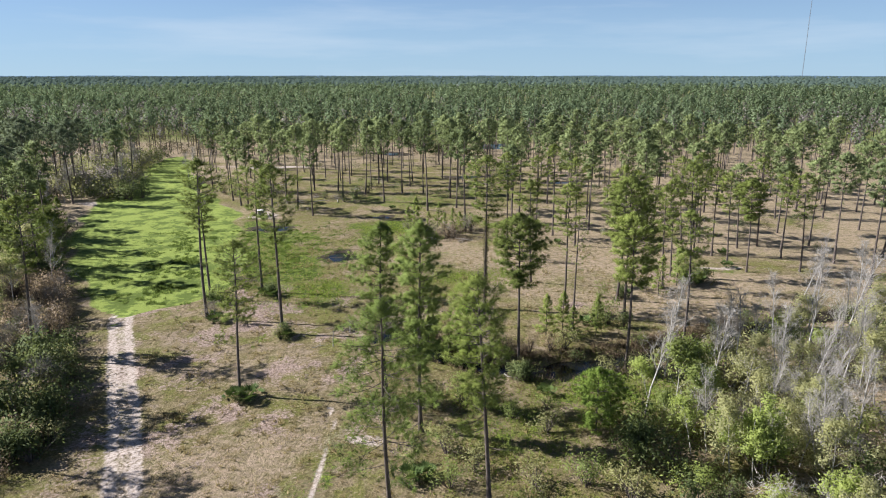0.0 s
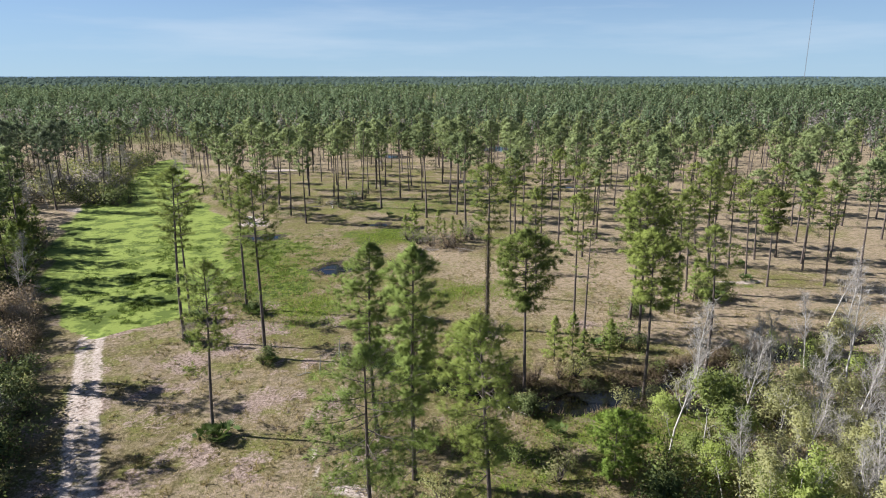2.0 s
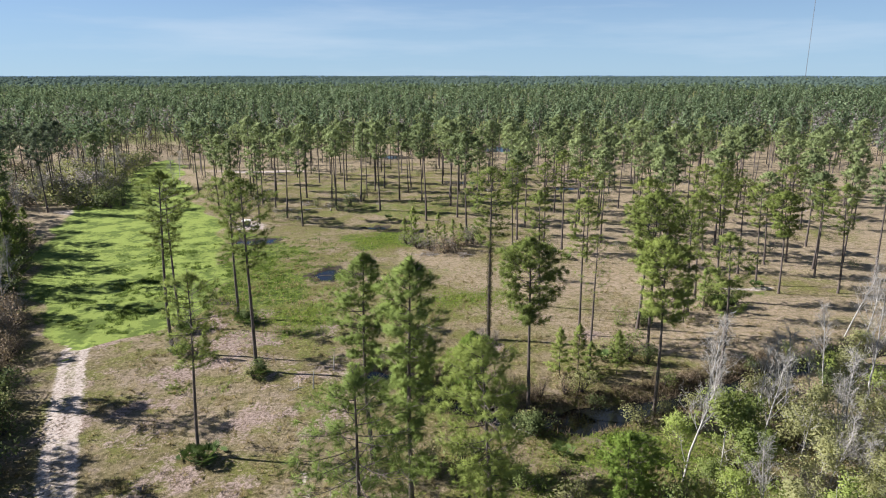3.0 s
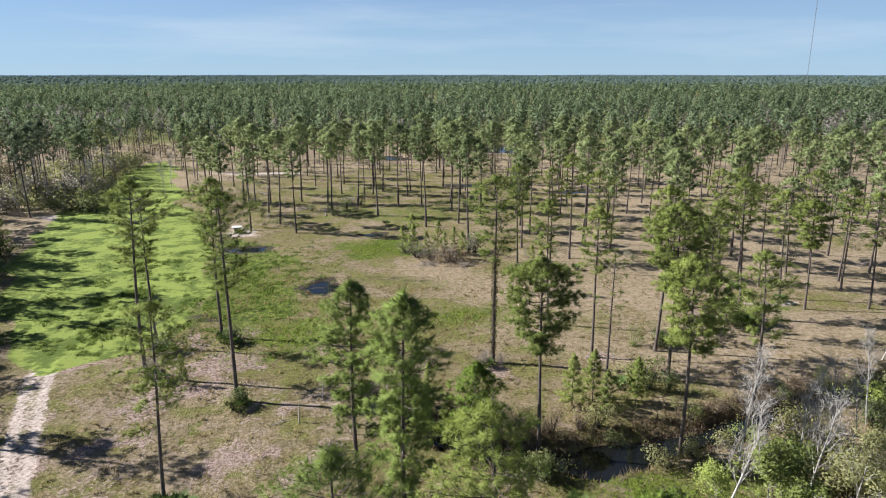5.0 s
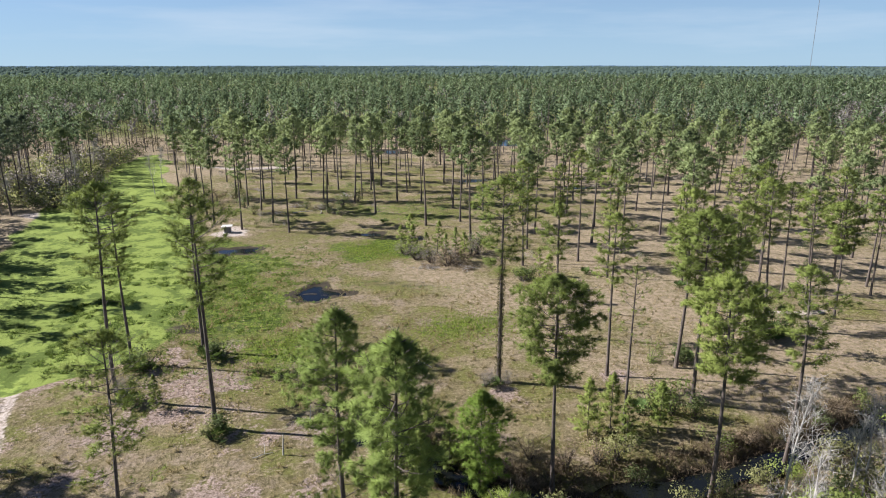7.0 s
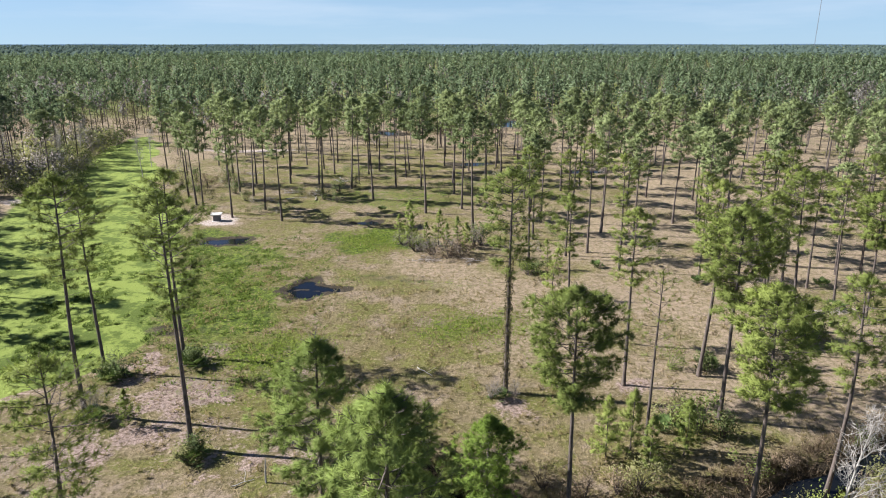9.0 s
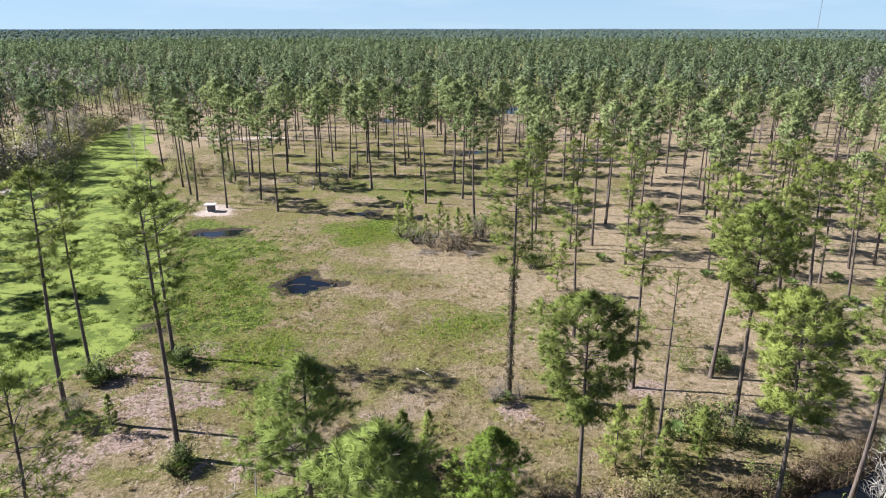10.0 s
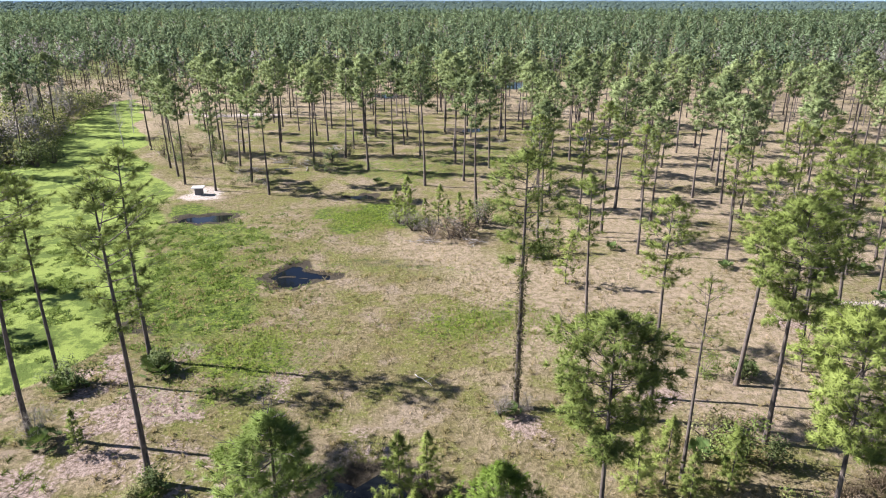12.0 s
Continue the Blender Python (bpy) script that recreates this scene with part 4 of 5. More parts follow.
# the swampy thicket by the ditch
for x, y, h in ((19, 54.4, 12), (28.5, 63.1, 9), (31.1, 63.1, 10), (30.4, 64.5, 9.5), (28.9, 52.6, 8), (23.4, 62.7, 12), (33.1, 63.5, 8.5), (36, 58, 11), (40, 66, 12), (38, 70, 10), (46, 70, 13), (52, 78, 12), (34, 52, 9), (33, 46, 8), (48, 84, 11), (39, 50, 11), (26, 45, 6), (26.2, 57.5, 11.5), (31.8, 56.5, 11), (35.5, 49.5, 10), (30.5, 45.5, 9), (37.5, 42, 9), (42, 60, 12), (44, 51, 11), (22.3, 48, 8), (33.6, 41, 7.5), (39.5, 37, 8), (30.6, 50.7, 7.5), (33.0, 50.2, 8), (34.2, 53.8, 9), (31.4, 55.4, 8.5), (39.2, 59.2, 10), (43.8, 73.8, 12), (44.5, 68.5, 11), (29.8, 45.2, 7.5), (28.8, 45.8, 6.5), (30.6, 46.2, 7)):
    bare_tree(x, y, h)
for x, y, h, k in ((22.5, 51.5, 6.5, 3), (24.8, 52.5, 6, 1), (19.4, 50.5, 4.5, 3), (27.5, 47, 5.5, 2), (22.8, 46, 5, 0), (21.5, 53.9, 8.2, 3), (23.6, 55.2, 7.0, 3), (20.0, 56.2, 5.5, 1), (20.9, 47.7, 5.5, 1), (24.2, 43.8, 6.2, 0), (25.6, 44.6, 5.5, 0), (26.5, 50.5, 6.5, 2), (29, 57, 7.5, 2), (33, 55.5, 7, 2), (36, 63, 7, 2), (31, 49.5, 6, 2), (41, 56, 8, 2), (45, 64, 7, 2), (37.5, 45.5, 6.5, 2), (29.5, 42.5, 6, 2), (50, 72, 7.5, 2), (55, 78, 7, 2), (41, 71, 6.5, 2), (34, 39, 6, 2), (27, 38, 6, 1), (47, 55, 8, 2), (42, 46, 8, 2)):
    leafy_tree(x, y, h, k)
for i in range(84):
    x, y = rng.uniform(15, 58), 32 + 50 * rng.random() ** 1.2
    if x > 14 + 0.42 * max(0, y - 48) and y < np.interp(x, DITCH[:, 0], DITCH[:, 1]) - 2.5:
        bush(("olive", "olive", "grey", "dark", "olive")[i % 5] if x > 22 else ("dark", "olive", "dark", "dark", "green")[i % 5], x, y, rng.uniform(0.8, 1.5))
# the tangle of leaves and twigs that fills the thicket
fill = []
while len(fill) < 130:
    x, y = rng.uniform(15, 56), 30 + 50 * rng.random() ** 1.1
    if x > 15 + 0.46 * max(0, y - 50) and y < np.interp(x, DITCH[:, 0], DITCH[:, 1]) - 3.0:
        fill.append((x, y, rng.uniform(0.75, 1.35), ((1, 1, 0, 3) if x > 23 else (2, 1, 0, 0))[len(fill) % 4]))
fill = np.array(fill)
tangle = tagged(new("thicket_tangle"), "dense green and olive tangle filling a swampy thicket", "undergrowth", kind="stuff")
for k, mat in enumerate((BROAD, OLIVE, BROAD_DARK, TWIGS)):
    sel = fill[:, 3] == k
    shapes = [bush_shape(150 + i, H=2.6, W=1.9, clumps=60, each=14, size=0.115, open_base=0.05)[1] if k < 3 else bush_shape(160 + i, H=3.2, W=1.8, clumps=60, each=9, twiggy=True)[1] for i in range(3)]
    v, f, n = spread_copies(shapes, fill[sel, :2], fill[sel, 2], rng.integers(0, 3, sel.sum()))
    tagged(part("foliage" if k < 3 else "twigs", make_mesh("foliage", v, f, mat, normals=n), tangle), kind="stuff")
# a full dark young pine in front of the ditch, and slighter ones among the bank plants
BUSHY = pine_meshes(NEEDLES_LUSH, seed=58, H=8.8, bare=0.06, R=2.3, limbs=72, shoots=7, pair=3, needles=26, length=0.36, width=0.034, stubs=0, uneven=0.4, slope=0.9)
thing("young_pine", 3.2, 66.9, at_ground(3.2, 66.9), 40, 1.0, BUSHY, "full dark green young pine in front of the ditch", "pine tree", "young pines")
for x, y, h, k in ((14.6, 74, 5.5, 0), (12.5, 73, 5.5, 1), (18.5, 73.5, 5, 1), (15.3, 71.5, 4.5, 0), (-1.2, 67.8, 5.5, 2), (0.9, 69.6, 4.5, 0), (-3.5, 68.2, 4.0, 1), (-2.6, 72.9, 6.2, 1), (-0.8, 74.0, 4.6, 1), (34.5, 93, 6, 2), (30.5, 88.5, 6, 1), (13.4, 107, 6.5, 1), (3, 124, 5, 0), (-5.5, 127, 5.5, 1), (-3, 126, 4.5, 0), (-1.2, 128, 6, 1), (1.6, 127, 5, 2), (-7.2, 129, 5, 0), (14, 117, 4.5, 1), (-25.5, 77, 3.4, 2), (-6, 129.5, 7, 1), (0.2, 125, 4.5, 2)):
    thing("young_pine", x, y, at_ground(x, y), rng.uniform(0, 360), h / 7.0, (SAPLING if y < 84 else HALF_GROWN)[k], "young pine with bushy needles down to the grass", "pine tree", "young pines")
CEDAR = pine_meshes(NEEDLES_LUSH, seed=57, H=7.0, bare=0.05, R=2.3, limbs=64, shoots=7, needles=30, length=0.34, width=0.036, stubs=0, uneven=0.25)
for x, y, h in ((13.7, 50.8, 6.6), (15.4, 53.0, 5.2)):
    thing("young_pine", x, y, at_ground(x, y), rng.uniform(0, 360), h / 7.3, CEDAR, "dense deep green young pine before the ditch", "pine tree", "young pines")
for i in range(18):
    y = rng.uniform(94, 128)
    x = left_edge(y) - 1.0 - abs(rng.normal()) * 6
    thing("young_pine", x, y, at_ground(x, y), rng.uniform(0, 360), rng.uniform(6.5, 12) / 7.0, HALF_GROWN[(0, 2)[i % 2]], "bushy half-grown pine at the marsh edge", "pine tree", "young pines")
for i in range(10):
    leafy_tree(rng.uniform(22, 46), rng.uniform(30, 48), rng.uniform(5, 7.0), (0, 2, 2, 2)[i % 4])
# bushes at the feet of pines and along the bank
for kind, x, y, s in (("dark", -19.0, 57.1, 0.5), ("dark", -24.3, 88.0, 0.85), ("dark", -30.0, 85.2, 0.95), ("grey", -29.0, 78.0, 0.9), ("dark", -18.4, 73.2, 0.75), ("olive", -18.9, 72.2, 0.7), ("grey", 4.3, 82.0, 0.7), ("grey", 6.6, 82.4, 0.6), ("green", 20.7, 76.3, 1.25), ("dark", 22.3, 76.0, 0.9), ("olive", 19.0, 79.0, 0.9), ("green", 22, 88, 0.8), ("dark", 25, 87.5, 0.9), ("olive", 35.5, 94.5, 1.2), ("green", 37.5, 95.5, 1.3), ("dark", 39, 95, 1.0), ("grey", 0.6, 123, 1.2), ("grey", -2.0, 123.5, 1.2), ("russet", 0.5, 121.8, 1.1), ("russet", 2.2, 122.2, 1.0), ("grey", -4.5, 125, 1.2), ("dark", 5.4, 128.5, 1.5), ("grey", 4.2, 128.0, 1.4), ("grey", -6.5, 128, 1.1), ("green", 11.2, 114.5, 0.9), ("dark", 12.6, 115.3, 0.9), ("dark", -22.6, 166, 1.2), ("dark", -21.6, 157.1, 0.9), ("dark", -46.2, 172.2, 0.9), ("dark", -20.3, 172.6, 1.0), ("dark", -56.9, 178, 1.3), ("olive", -54, 168, 1.2), ("russet", -51.5, 170.5, 1.2), ("dark", -30, 163, 0.8), ("olive", -40, 158, 0.8), ("dark", -24.6, 159, 1.0), ("dark", -49, 176, 1.2), ("dark", -44, 165, 1.0), ("olive", -58, 172, 1.4), ("russet", 10, 68.5, 1.0), ("russet", 12.4, 69, 1.0), ("olive", 14, 69.4, 1.0), ("russet", 7.3, 69.6, 0.9), ("dark", 3.6, 57, 0.8), ("green", 2.2, 56.5, 1.0), ("green", 4.5, 55.0, 0.8), ("olive", -0.5, 55.8, 0.9), ("olive", 0.8, 47.5, 1.0), ("green", 6.8, 53.5, 0.7), ("olive", 9.5, 51, 0.9), ("green", 10.2, 55.2, 0.6), ("olive", 3.0, 45.0, 0.9), ("green", 1.0, 43.0, 0.8), ("olive", 7.5, 43.0, 0.9), ("green", 11.5, 43.5, 1.0), ("olive", 14.5, 41.5, 1.1), ("green", 6.2, 38.5, 0.9), ("olive", -2.0, 45.5, 0.7), ("green", 15.5, 46.0, 0.9)):
    bush(kind, x, y, s)
for i in range(22):
    x = rng.uniform(4, 44)
    y = np.interp(x, DITCH[:, 0], DITCH[:, 1]) + (rng.uniform(-3.4, -1.6) if i % 4 else rng.uniform(1.8, 3.2))
    if abs(x - 14) > 4 or i % 3 == 0:
        bush(("dark", "olive", "russet", "olive", "green", "dark")[i % 6], x, y, rng.uniform(0.55, 1.0))
# the shrubby wood's edge beside the sand track
for i in range(40):
    y = rng.uniform(33, 78)
    x = np.interp(y, [30, 45, 60, 78], [-29.5, -33, -38.5, -46.5]) - abs(rng.normal()) * 5.5 - 0.8
    bush(("dark", "dark", "grey", "dark", "russet", "dark")[i % 6] if y < 66 else ("russet", "russet", "grey", "olive", "dark", "dark")[i % 6], x, y, rng.uniform(0.9, 1.7), rng.uniform(0.9, 1.3))
for i in range(26):
    y = rng.uniform(93, 128)
    x = left_edge(y) - abs(rng.normal()) * 6 - 0.5
    bush(("dark", "dark", "russet", "dark", "dark")[i % 5], x, y, rng.uniform(1.0, 1.9), rng.uniform(0.9, 1.3))
for i in range(36):
    y = rng.uniform(43, 68)
    x = np.interp(y, [43, 50, 60, 68], [-31.0, -33.0, -36.8, -41.5]) - abs(rng.normal()) * 3.0
    bush(("dark", "dark", "dark", "olive", "dark", "russet")[i % 6], x, y, rng.uniform(0.7, 1.4), rng.uniform(0.9, 1.2))
# a bank of brown, half-bare brushwood between the track and the marsh
for i in range(44):
    y = rng.uniform(71, 92)
    x = np.interp(y, [71, 80, 92], [-43.5, -47.5, -56]) - abs(rng.normal()) * 7
    bush(("russet", "russet", "grey", "russet", "russet", "russet")[i % 6], x, y, rng.uniform(0.8, 1.6), rng.uniform(0.9, 1.3))
far_shrubs = []
for i in range(170):
    y = rng.uniform(158, 240)
    x = left_edge(y) + 1.5 - abs(rng.normal()) * 13
    far_shrubs.append((x, y, rng.uniform(1.2, 2.5), (0, 2, 3, 2, 3)[i % 5]))
for i in range(44):
    y = rng.uniform(164, 200)
    far_shrubs.append((np.interp(y, [164, 180, 200], [-80.5, -86, -92]) - abs(rng.normal()) * 5, y, rng.uniform(1.3, 2.0), (0, 3, 2, 3)[i % 4]))
for x, y in ((-78, 161.5), (-80, 163), (-76.5, 164.5), (-82, 166), (-85, 163.5)):
    bush("dark", x, y, 1.8)
for x, y in ((-95.5, 170.5), (-98, 172.5), (-100, 170.5)):
    bush("olive", x, y, 1.8)
for x, y, h in ((-44, 48, 7), (-41, 41, 7.5), (-47, 60, 8), (-52, 71, 7.5), (-38, 36, 6.5), (-57, 82, 8), (-62, 92, 8), (-66, 100, 8)):
    leafy_tree(x, y, h, 2)
for x, y, h in ((-43, 66, 6.5), (-45.5, 70, 6.5), (-55, 88, 9), (-60, 97, 9.5), (-70, 180, 11), (-95, 200, 12), (-75, 196, 11), (-88, 178, 11)):
    bare_tree(x, y, h)
for i in range(14):
    y = rng.uniform(140, 240)
    bare_tree(left_edge(y) - rng.uniform(2, 30), y, rng.uniform(8, 12.5))
for i in range(14):
    far_shrubs.append((rng.uniform(-48, 0), rng.uniform(246, 276), rng.uniform(1.6, 2.6), 0))
# low shrubs dotted below the open stand
for i in range(460):
    y = rng.uniform(112, 250)
    x = rng.uniform(-0.42 * y, 0.62 * y)
    if wants_pine(x, y, rng) and x > left_edge(y):
        far_shrubs.append((x, y, rng.uniform(0.3, 0.85), (0, 1, 2, 0, 0)[i % 5]))
places = np.array(far_shrubs)
shrub_layer = tagged(new("shrub_layer"), "dark, olive and leafless brown shrubs under distant pines", "shrubs", kind="stuff")
for k, mat in enumerate((BROAD_DARK, UNDER, TWIGS_BROWN, OLIVE_DULL)):
    sel = places[:, 3] == k
    shapes = [bush_shape(140 + i, H=2.3, W=1.6, clumps=60, each=5, size=0.14, open_base=0.05)[1] for i in range(3)]
    v, f, n = spread_copies(shapes, places[sel, :2], places[sel, 2], rng.integers(0, 3, sel.sum()))
    tagged(part("foliage", make_mesh("foliage", v, f, mat, normals=n), shrub_layer), kind="stuff")

PALMETTO = []
for s in (101, 102):
    stalks, fans = palmetto_shape(s)
    PALMETTO.append([("foliage", make_mesh("foliage", *joined([stalks, fans]), FROND))])
for x, y, s in ((-18.6, 57.0, 1.15), (-19.6, 57.2, 1.0), (-24.0, 87.2, 1.1), (-25.0, 88.6, 1.0), (-30.4, 84.6, 1.1), (-31.3, 85.3, 1.0), (-18.6, 72.4, 0.9), (-28.4, 77.4, 1.0), (0.5, 70.3, 1.2), (5.2, 81.8, 0.7), (36.5, 93.8, 1.6), (37.6, 94.2, 1.4), (11.4, 115.8, 1.2), (25.5, 88, 1.0), (18, 77, 0.9), (-2.2, 43.6, 1.0), (-1.0, 44.2, 0.9), (10.4, 58, 0.8), (46, 103, 0.9), (33, 112, 0.8), (48.5, 111, 0.9), (-12, 150, 0.8), (21, 118, 0.8), (42, 109, 0.8)):
    thing("saw_palmetto", x, y, at_ground(x, y), rng.uniform(0, 360), s, PALMETTO[rng.integers(2)], "low saw palmetto clump with fan-shaped green fronds", "palmetto", "saw palmettos")


# ivy on one trunk
def vine():
    r = np.random.default_rng(7)
    z = r.uniform(0.1, 12.5, 800)
    a = r.uniform(0, 2 * np.pi, 800)
    out = 0.20 + 0.14 * r.random(800)
    c = np.stack([out * np.cos(a), out * np.sin(a), z], 1)
    stem = tube([[0.2 * math.cos(k * 0.9), 0.2 * math.sin(k * 0.9), k * 0.6] for k in range(20)], [0.03] * 20, 4)
    e = thing("climbing_vine", 5.7, 83.0, at_ground(5.7, 83.0), 0, 1.0, [("stem", make_mesh("stem", *stem, VINE_BARK)), ("foliage", make_mesh("foliage", *leaves(r, c, 3, 0.06, 0.085), UNDER))], "dry brown vine climbing up a pine trunk", "vine")
    e.matrix_basis = e.matrix_basis @ Vector((0, 0, 1)).rotation_difference(Vector((0.1, 0.0, 20.8))).to_matrix().to_4x4()


vine()


# ---- grass, reeds and fallen wood ----
def grass(name, material, count, place, length, width, each, label):
    r = np.random.default_rng(len(name))
    pts = np.array([p for p in (place(r) for _ in range(count)) if p is not None])
    at = np.stack([pts[:, 0], pts[:, 1], height(pts[:, 0], pts[:, 1])], 1)
    v, f = blades(r, at, np.tile([0, 0, 1.0], (len(at), 1)), each, length, width, 0.75)
    tagged(new(name, make_mesh(name, v, f, material, normals=unit(r.normal(size=v.shape) * 0.3 + [0, 0, 1]))), label, "grass", kind="stuff")


def free(x, y):
    return marsh_dist(x, y) > 1.05 and to_line(x, y, ROAD) > 1.9 and to_line(x, y, DITCH) > 1.7 and min(pool_dist(x, y, p) for p in POOLS[:6]) > 1.15


def dry_place(r):
    x, y = r.uniform(-42, 50), 34 + 96 * r.random() ** 1.4
    return (x, y) if free(x, y) and ripple(x, y, 9, 4) > -0.35 else None


def tussock_place(r):
    x, y = r.uniform(-34, 42), 34 + 80 * r.random() ** 1.3
    return (x, y) if free(x, y) and ripple(x, y, 7, 11) + 0.7 * ripple(x, y, 2.6, 5) > 0.1 else None


def lush_place(r):
    cx, cy, rx, ry = ((-28, 106, 9, 15), (-12, 131, 6, 7), (-17.5, 90, 6, 8), (4, 97, 8, 5), (7, 50, 9, 11), (18, 60, 10, 5))[r.integers(6)]
    x, y = cx + r.normal() * rx * 0.55, cy + r.normal() * ry * 0.55
    return (x, y) if free(x, y) else None


def marsh_place(r):
    y = r.uniform(84, 128)
    x = r.normal(-40, 9)
    return (x, y) if marsh_dist(x, y) < 1.1 and ripple(x, y, 9, 2) + 0.8 * ripple(x, y, 2.4, 7) > 0.42 and x > -66 + (128 - y) * 0.3 else None


def herb_place(r):
    x, y = r.normal(-28.5, 6.5), r.normal(110, 12)
    return (x, y) if free(x, y) and ripple(x, y, 5, 4) + 0.8 * ripple(x, y, 1.9, 3) > 0.3 else None


def reed_place(r):
    k = r.uniform(0, 1)
    x = -1 + 40 * k
    y = np.interp(x, DITCH[:, 0], DITCH[:, 1]) + (1 if r.random() < 0.8 else -1) * r.uniform(0.9, 3.8)
    if abs(x - 14.5) < 3.5 and to_line(x, y, DITCH) < 2.4:
        return None
    return (x, y)


grass("dry_grass", DRY, 12000, dry_place, 0.34, 0.06, 4, "short dry tan grass tufts")
grass("grass_tussocks", TUSSOCK, 6500, tussock_place, 0.52, 0.075, 11, "rough olive-brown grass tussocks")
grass("green_grass", LUSH, 11000, lush_place, 0.32, 0.06, 4, "fresh green grass tufts on damp ground")
grass("marsh_plants", MARSH_LEAF, 30000, marsh_place, 0.30, 0.09, 5, "leafy green plants on the marsh")
grass("damp_herbs", MARSH_LEAF, 20000, herb_place, 0.26, 0.09, 5, "low dark green herbs between marsh and pool")
grass("ditch_reeds", REEDS, 1900, reed_place, 0.75, 0.06, 6, "brown dry reeds along the ditch bank")


def log(x, y, length, turn, r, label):
    g = np.random.default_rng(int(abs(x * 7 + y)))
    pts = np.stack([np.linspace(0, length, 6), g.normal(size=6) * 0.06, 0.08 + np.abs(g.normal(size=6)) * 0.05], 1)
    limb = tube([pts[3], pts[3] + [0.3, 0.5, 0.3], pts[3] + [0.4, 0.9, 0.45]], [r * 0.5, r * 0.35, 0.01], 4)
    thing("fallen_branch", x, y, at_ground(x, y), turn, 1.0, [("limb", make_mesh("limb", *tube(pts, np.linspace(r, r * 0.4, 6), 6), GREY_BARK, True)), ("side_limb", make_mesh("side_limb", *limb, GREY_BARK))], label, "branch", "fallen wood")


for x, y, length, turn, r in ((6.6, 62.5, 2.6, -35, 0.06), (-14.5, 69.0, 1.6, 40, 0.05), (27, 71.5, 3.0, -20, 0.07), (-2.4, 87.5, 2.4, -50, 0.05), (-32, 159, 4, 20, 0.1), (-26, 158, 3.5, 100, 0.1)):
    log(x, y, length, turn, r, "pale fallen branch lying on the ground")


def brush_pile(x, y, r, turn):
    """A low heap of cut branches and twigs."""
    g = np.random.default_rng(int(abs(x * 3 + y)))
    sticks = []
    for _ in range(22):
        a, c = g.uniform(0, 2 * np.pi), g.normal(size=2) * r * 0.35
        d = np.array([math.cos(a), math.sin(a), g.normal() * 0.12]) * g.uniform(0.5, 1.0) * r
        m = np.array([c[0], c[1], g.uniform(0.08, 0.55) * max(0.2, 1 - np.hypot(*c) / r)])
        sticks.append(tube([m - d, m, m + d], [0.035, 0.03, 0.012], 3))
    c = g.normal(size=(60, 3)) * [r * 0.45, r * 0.45, 0.15] + [0, 0, 0.3]
    c[:, 2] = np.clip(c[:, 2], 0.05, 0.7)
    tw = blades(g, c, np.tile([0, 0, 0.4], (60, 1)), 7, 0.7, 0.035, 0.95)
    thing("brush_pile", x, y, at_ground(x, y), turn, 1.0, [("branches", make_mesh("branches", *joined(sticks), GREY_BARK)), ("twigs", make_mesh("twigs", *tw, RUSSET))], "low heap of grey cut branches on the ground", "brush pile", "brush piles").children[1]["kind"] = "stuff"


for x, y, r in ((-26.6, 164.3, 2.4), (-32.3, 165.0, 2.0), (-24.3, 178.5, 2.2), (-35.5, 158.5, 1.8), (-2.6, 121.0, 1.8), (3.4, 120.6, 1.6), (-47, 186, 2.2), (9, 189, 2.0)):
    brush_pile(x, y, r, x * 7)


def snag(x, y, h):
    v = tube([[0, 0, -0.1], [0.05, 0.02, h * 0.5], [0.1, -0.04, h]], [0.07, 0.055, 0.03], 6)
    w = tube([[0.05, 0.02, h * 0.55], [0.3, 0.1, h * 0.75]], [0.03, 0.01], 4)
    thing("dead_snag", x, y, at_ground(x, y), 30, 1.0, [("stem", make_mesh("stem", *v, GREY_BARK, True)), ("stub", make_mesh("stub", *w, GREY_BARK))], "short pale dead stump standing in the grass", "stump", "dead stumps")


snag(-12.3, 69.7, 1.9)
snag(-11.0, 74.0, 2.0)


# ---- made things ----
def bevelled_box(name, sx, sy, sz, x, y, z, material, bevel=0.03):
    bm = bmesh.new()
    bmesh.ops.create_cube(bm, size=1.0, matrix=Matrix.Translation((x, y, z)) @ Matrix.Diagonal((sx, sy, sz, 1)))
    bmesh.ops.bevel(bm, geom=bm.edges[:], offset=bevel, segments=2, affect="EDGES")
    me = bpy.data.meshes.new(name)
    bm.to_mesh(me)
    bm.free()
    me.materials.append(material)
    return me


thing("block_stand", -40.6, 143.0, at_ground(-40.6, 143.0) - 0.02, 8, 1.0,
      [("body", bevelled_box("body", 1.15, 1.15, 1.15, 0.1, 0, 0.57, DARK_BOX)), ("top_slab", bevelled_box("top_slab", 1.9, 1.6, 0.16, 0, 0, 1.23, WHITE_TOP)), ("foot_slab", bevelled_box("foot_slab", 1.6, 1.6, 0.08, 0.1, 0, 0.02, WHITE_TOP))],
      "dark concrete block with a white slab top on bare sand", "concrete stand")


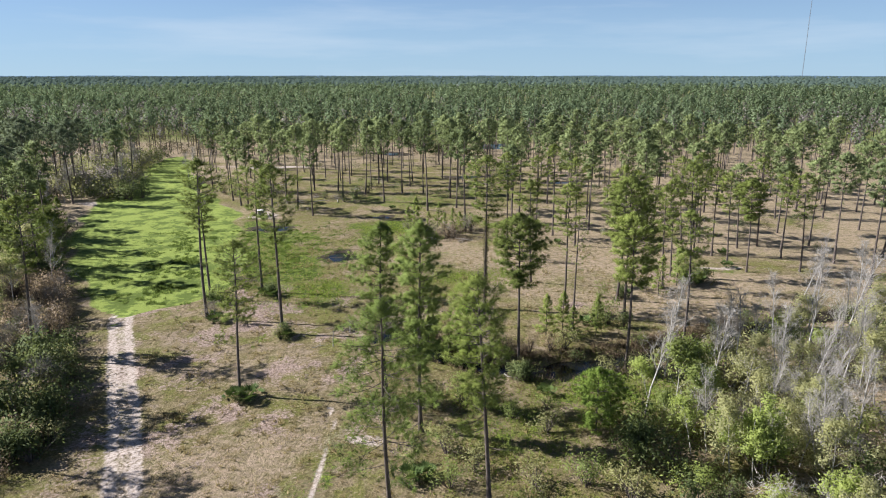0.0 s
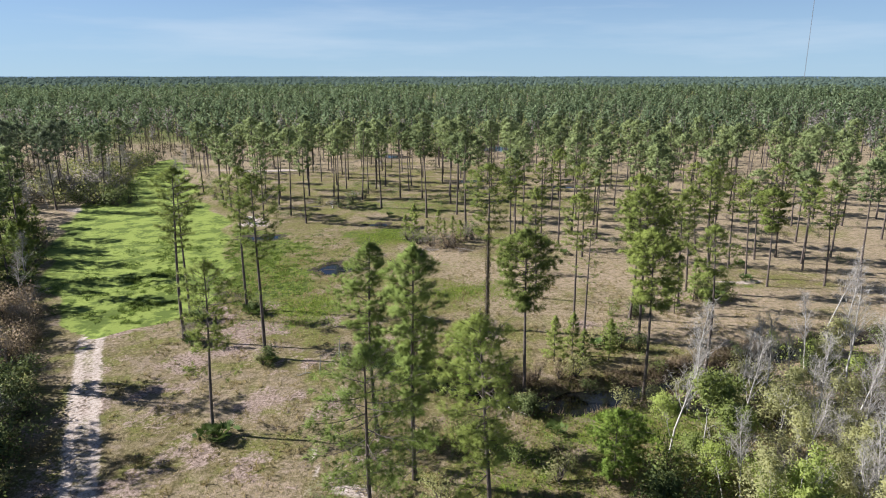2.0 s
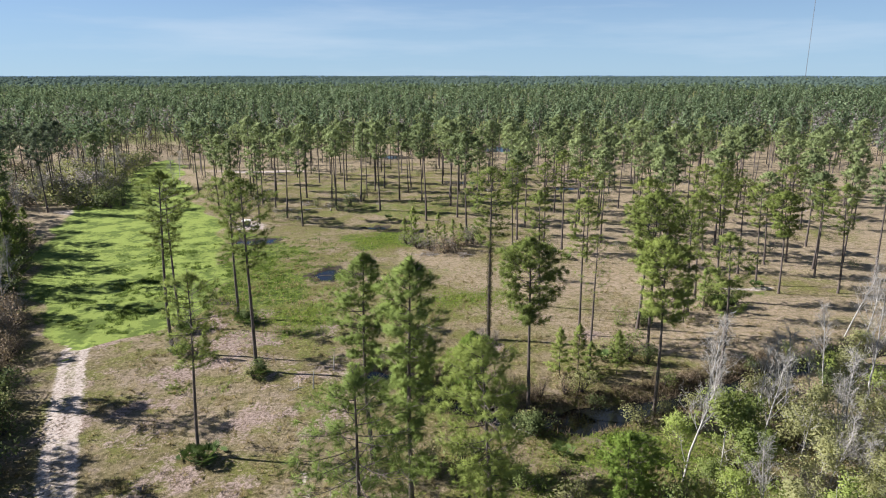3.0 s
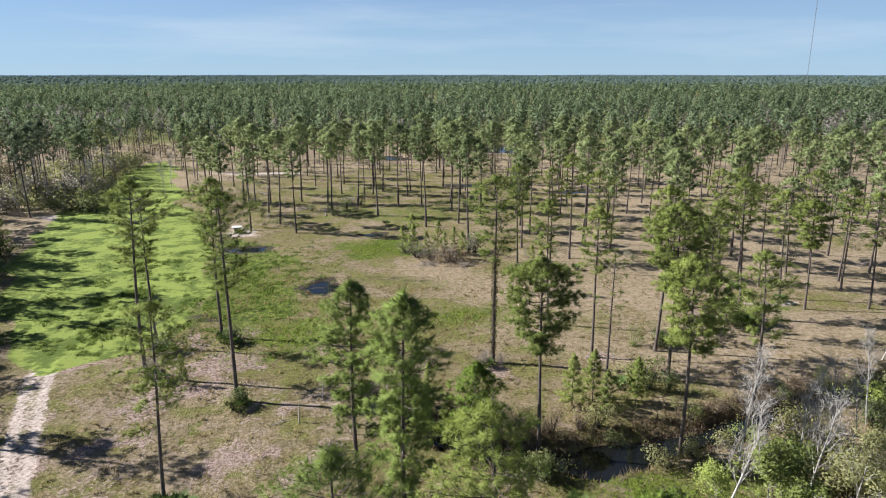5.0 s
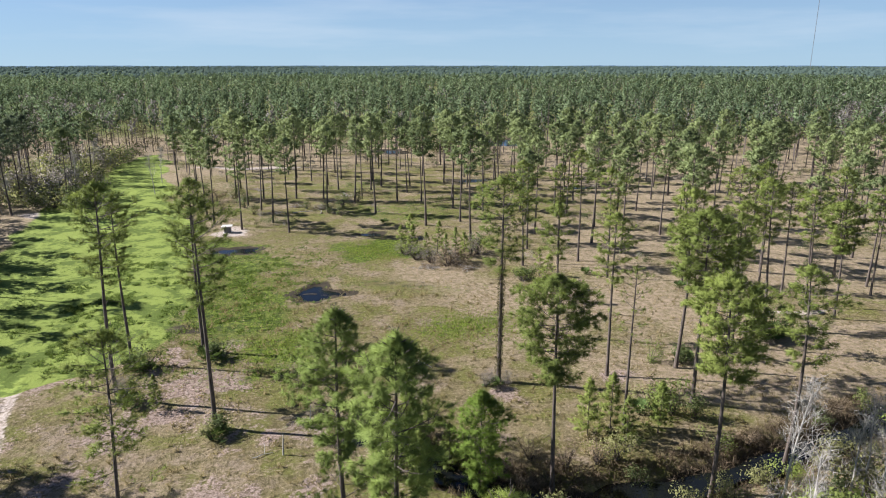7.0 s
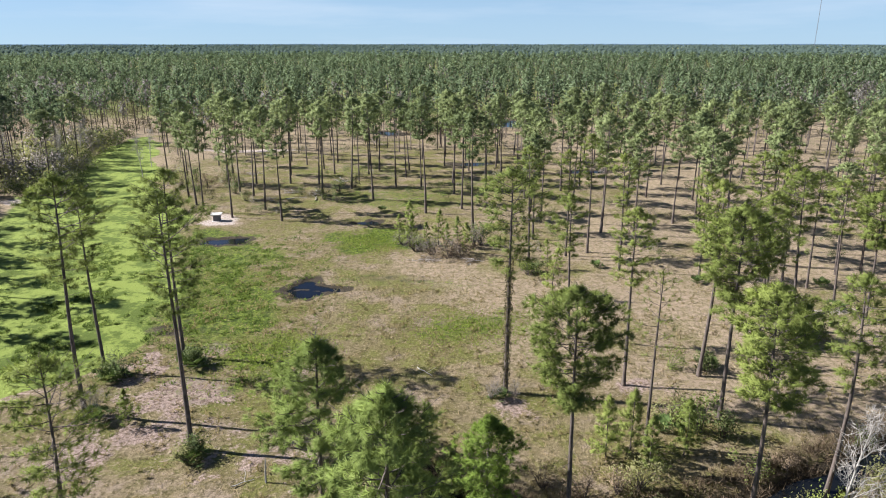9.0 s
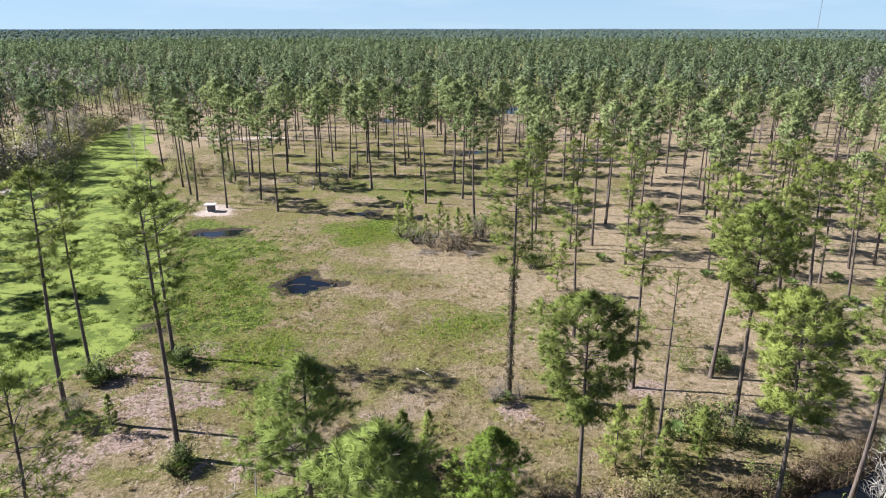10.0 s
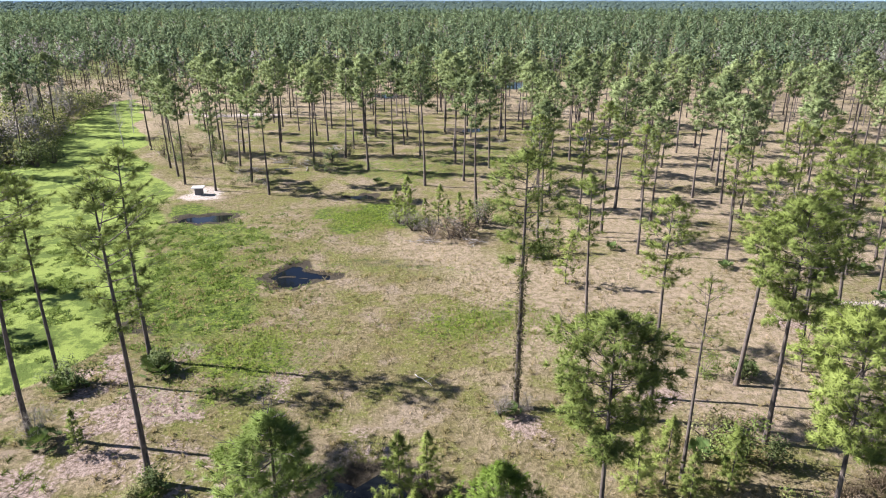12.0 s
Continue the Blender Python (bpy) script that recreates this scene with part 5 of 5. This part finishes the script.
def radio_mast(x, y, h, w):
    legs = [(w * math.cos(a), w * math.sin(a)) for a in (0.3, 0.3 + 2.0944, 0.3 + 4.1888)]
    pieces = [("leg", make_mesh("leg", *tube([[lx, ly, -1], [lx, ly, h]], [0.26, 0.26], 6), STEEL)) for lx, ly in legs]
    braces = []
    bays = 60
    for i in range(bays):
        z0, z1 = h * i / bays, h * (i + 1) / bays
        for j in range(3):
            (ax, ay), (bx, by) = legs[j], legs[(j + 1) % 3]
            braces.append(tube([[ax, ay, z0], [bx, by, z1]], [0.16, 0.16], 3))
            braces.append(tube([[ax, ay, z1], [bx, by, z1]], [0.14, 0.14], 3))
    pieces.append(("bracing", make_mesh("bracing", *joined(braces), STEEL)))
    thing("radio_mast", x, y, 0, 0, 1.0, pieces, "tall slender steel lattice mast on the far horizon", "radio mast")


radio_mast(1527, 3000, 420, 1.25)


def backdrop():
    """The last blue-grey rim of forest, beyond the woods; it glows to stand for haze."""
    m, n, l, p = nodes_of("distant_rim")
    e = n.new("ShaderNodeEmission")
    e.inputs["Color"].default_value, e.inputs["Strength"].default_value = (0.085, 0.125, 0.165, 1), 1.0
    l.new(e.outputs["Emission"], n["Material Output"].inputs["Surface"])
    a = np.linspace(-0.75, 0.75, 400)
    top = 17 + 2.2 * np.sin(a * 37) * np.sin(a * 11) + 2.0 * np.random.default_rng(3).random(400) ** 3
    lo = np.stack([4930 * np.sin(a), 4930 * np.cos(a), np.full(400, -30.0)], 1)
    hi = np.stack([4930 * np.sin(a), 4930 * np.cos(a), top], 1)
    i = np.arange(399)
    tagged(new("backdrop", make_mesh("backdrop", np.concatenate([lo, hi]), np.stack([i, i + 1, i + 401, i + 400], 1), m)), "thin glowing blue-grey rim standing for hazy forest at the horizon", "backdrop", kind="structure")


backdrop()


def undergrowth():
    """Shrub layer below the distant woods, too far to tell one plant from the next."""
    r = np.random.default_rng(19)
    pts = []
    while len(pts) < 1000:
        y = r.uniform(140, 430)
        x = r.uniform(-0.72 * y, 0.72 * y)
        if marsh_dist(x, y) > 1.3 and (x < left_edge(y) - (10 if y < 200 else -2) or y > 250 and ripple(x, y, 60, 2) > (0.25 if x > -60 else -0.6)):
            pts.append((x, y, r.uniform(0.8, 2.6)))
    p = np.array(pts)
    c = p[:, None] * [1, 1, 0] + np.abs(r.normal(size=(len(p), 7, 3))) * p[:, None, 2:] * [0, 0, 0.6] + r.normal(size=(len(p), 7, 3)) * [1.1, 1.1, 0]
    v, f = leaves(r, c.reshape(-1, 3) + [0, 0, 0.3], 8, 0.45, 0.30)
    tagged(new("undergrowth", make_mesh("undergrowth", v, f, UNDER, normals=unit(r.normal(size=v.shape) * [0.9, 0.9, 0.5] + [0, 0, 0.6]))), "dark tangled shrub layer beneath distant pines", "undergrowth", kind="stuff")


undergrowth()
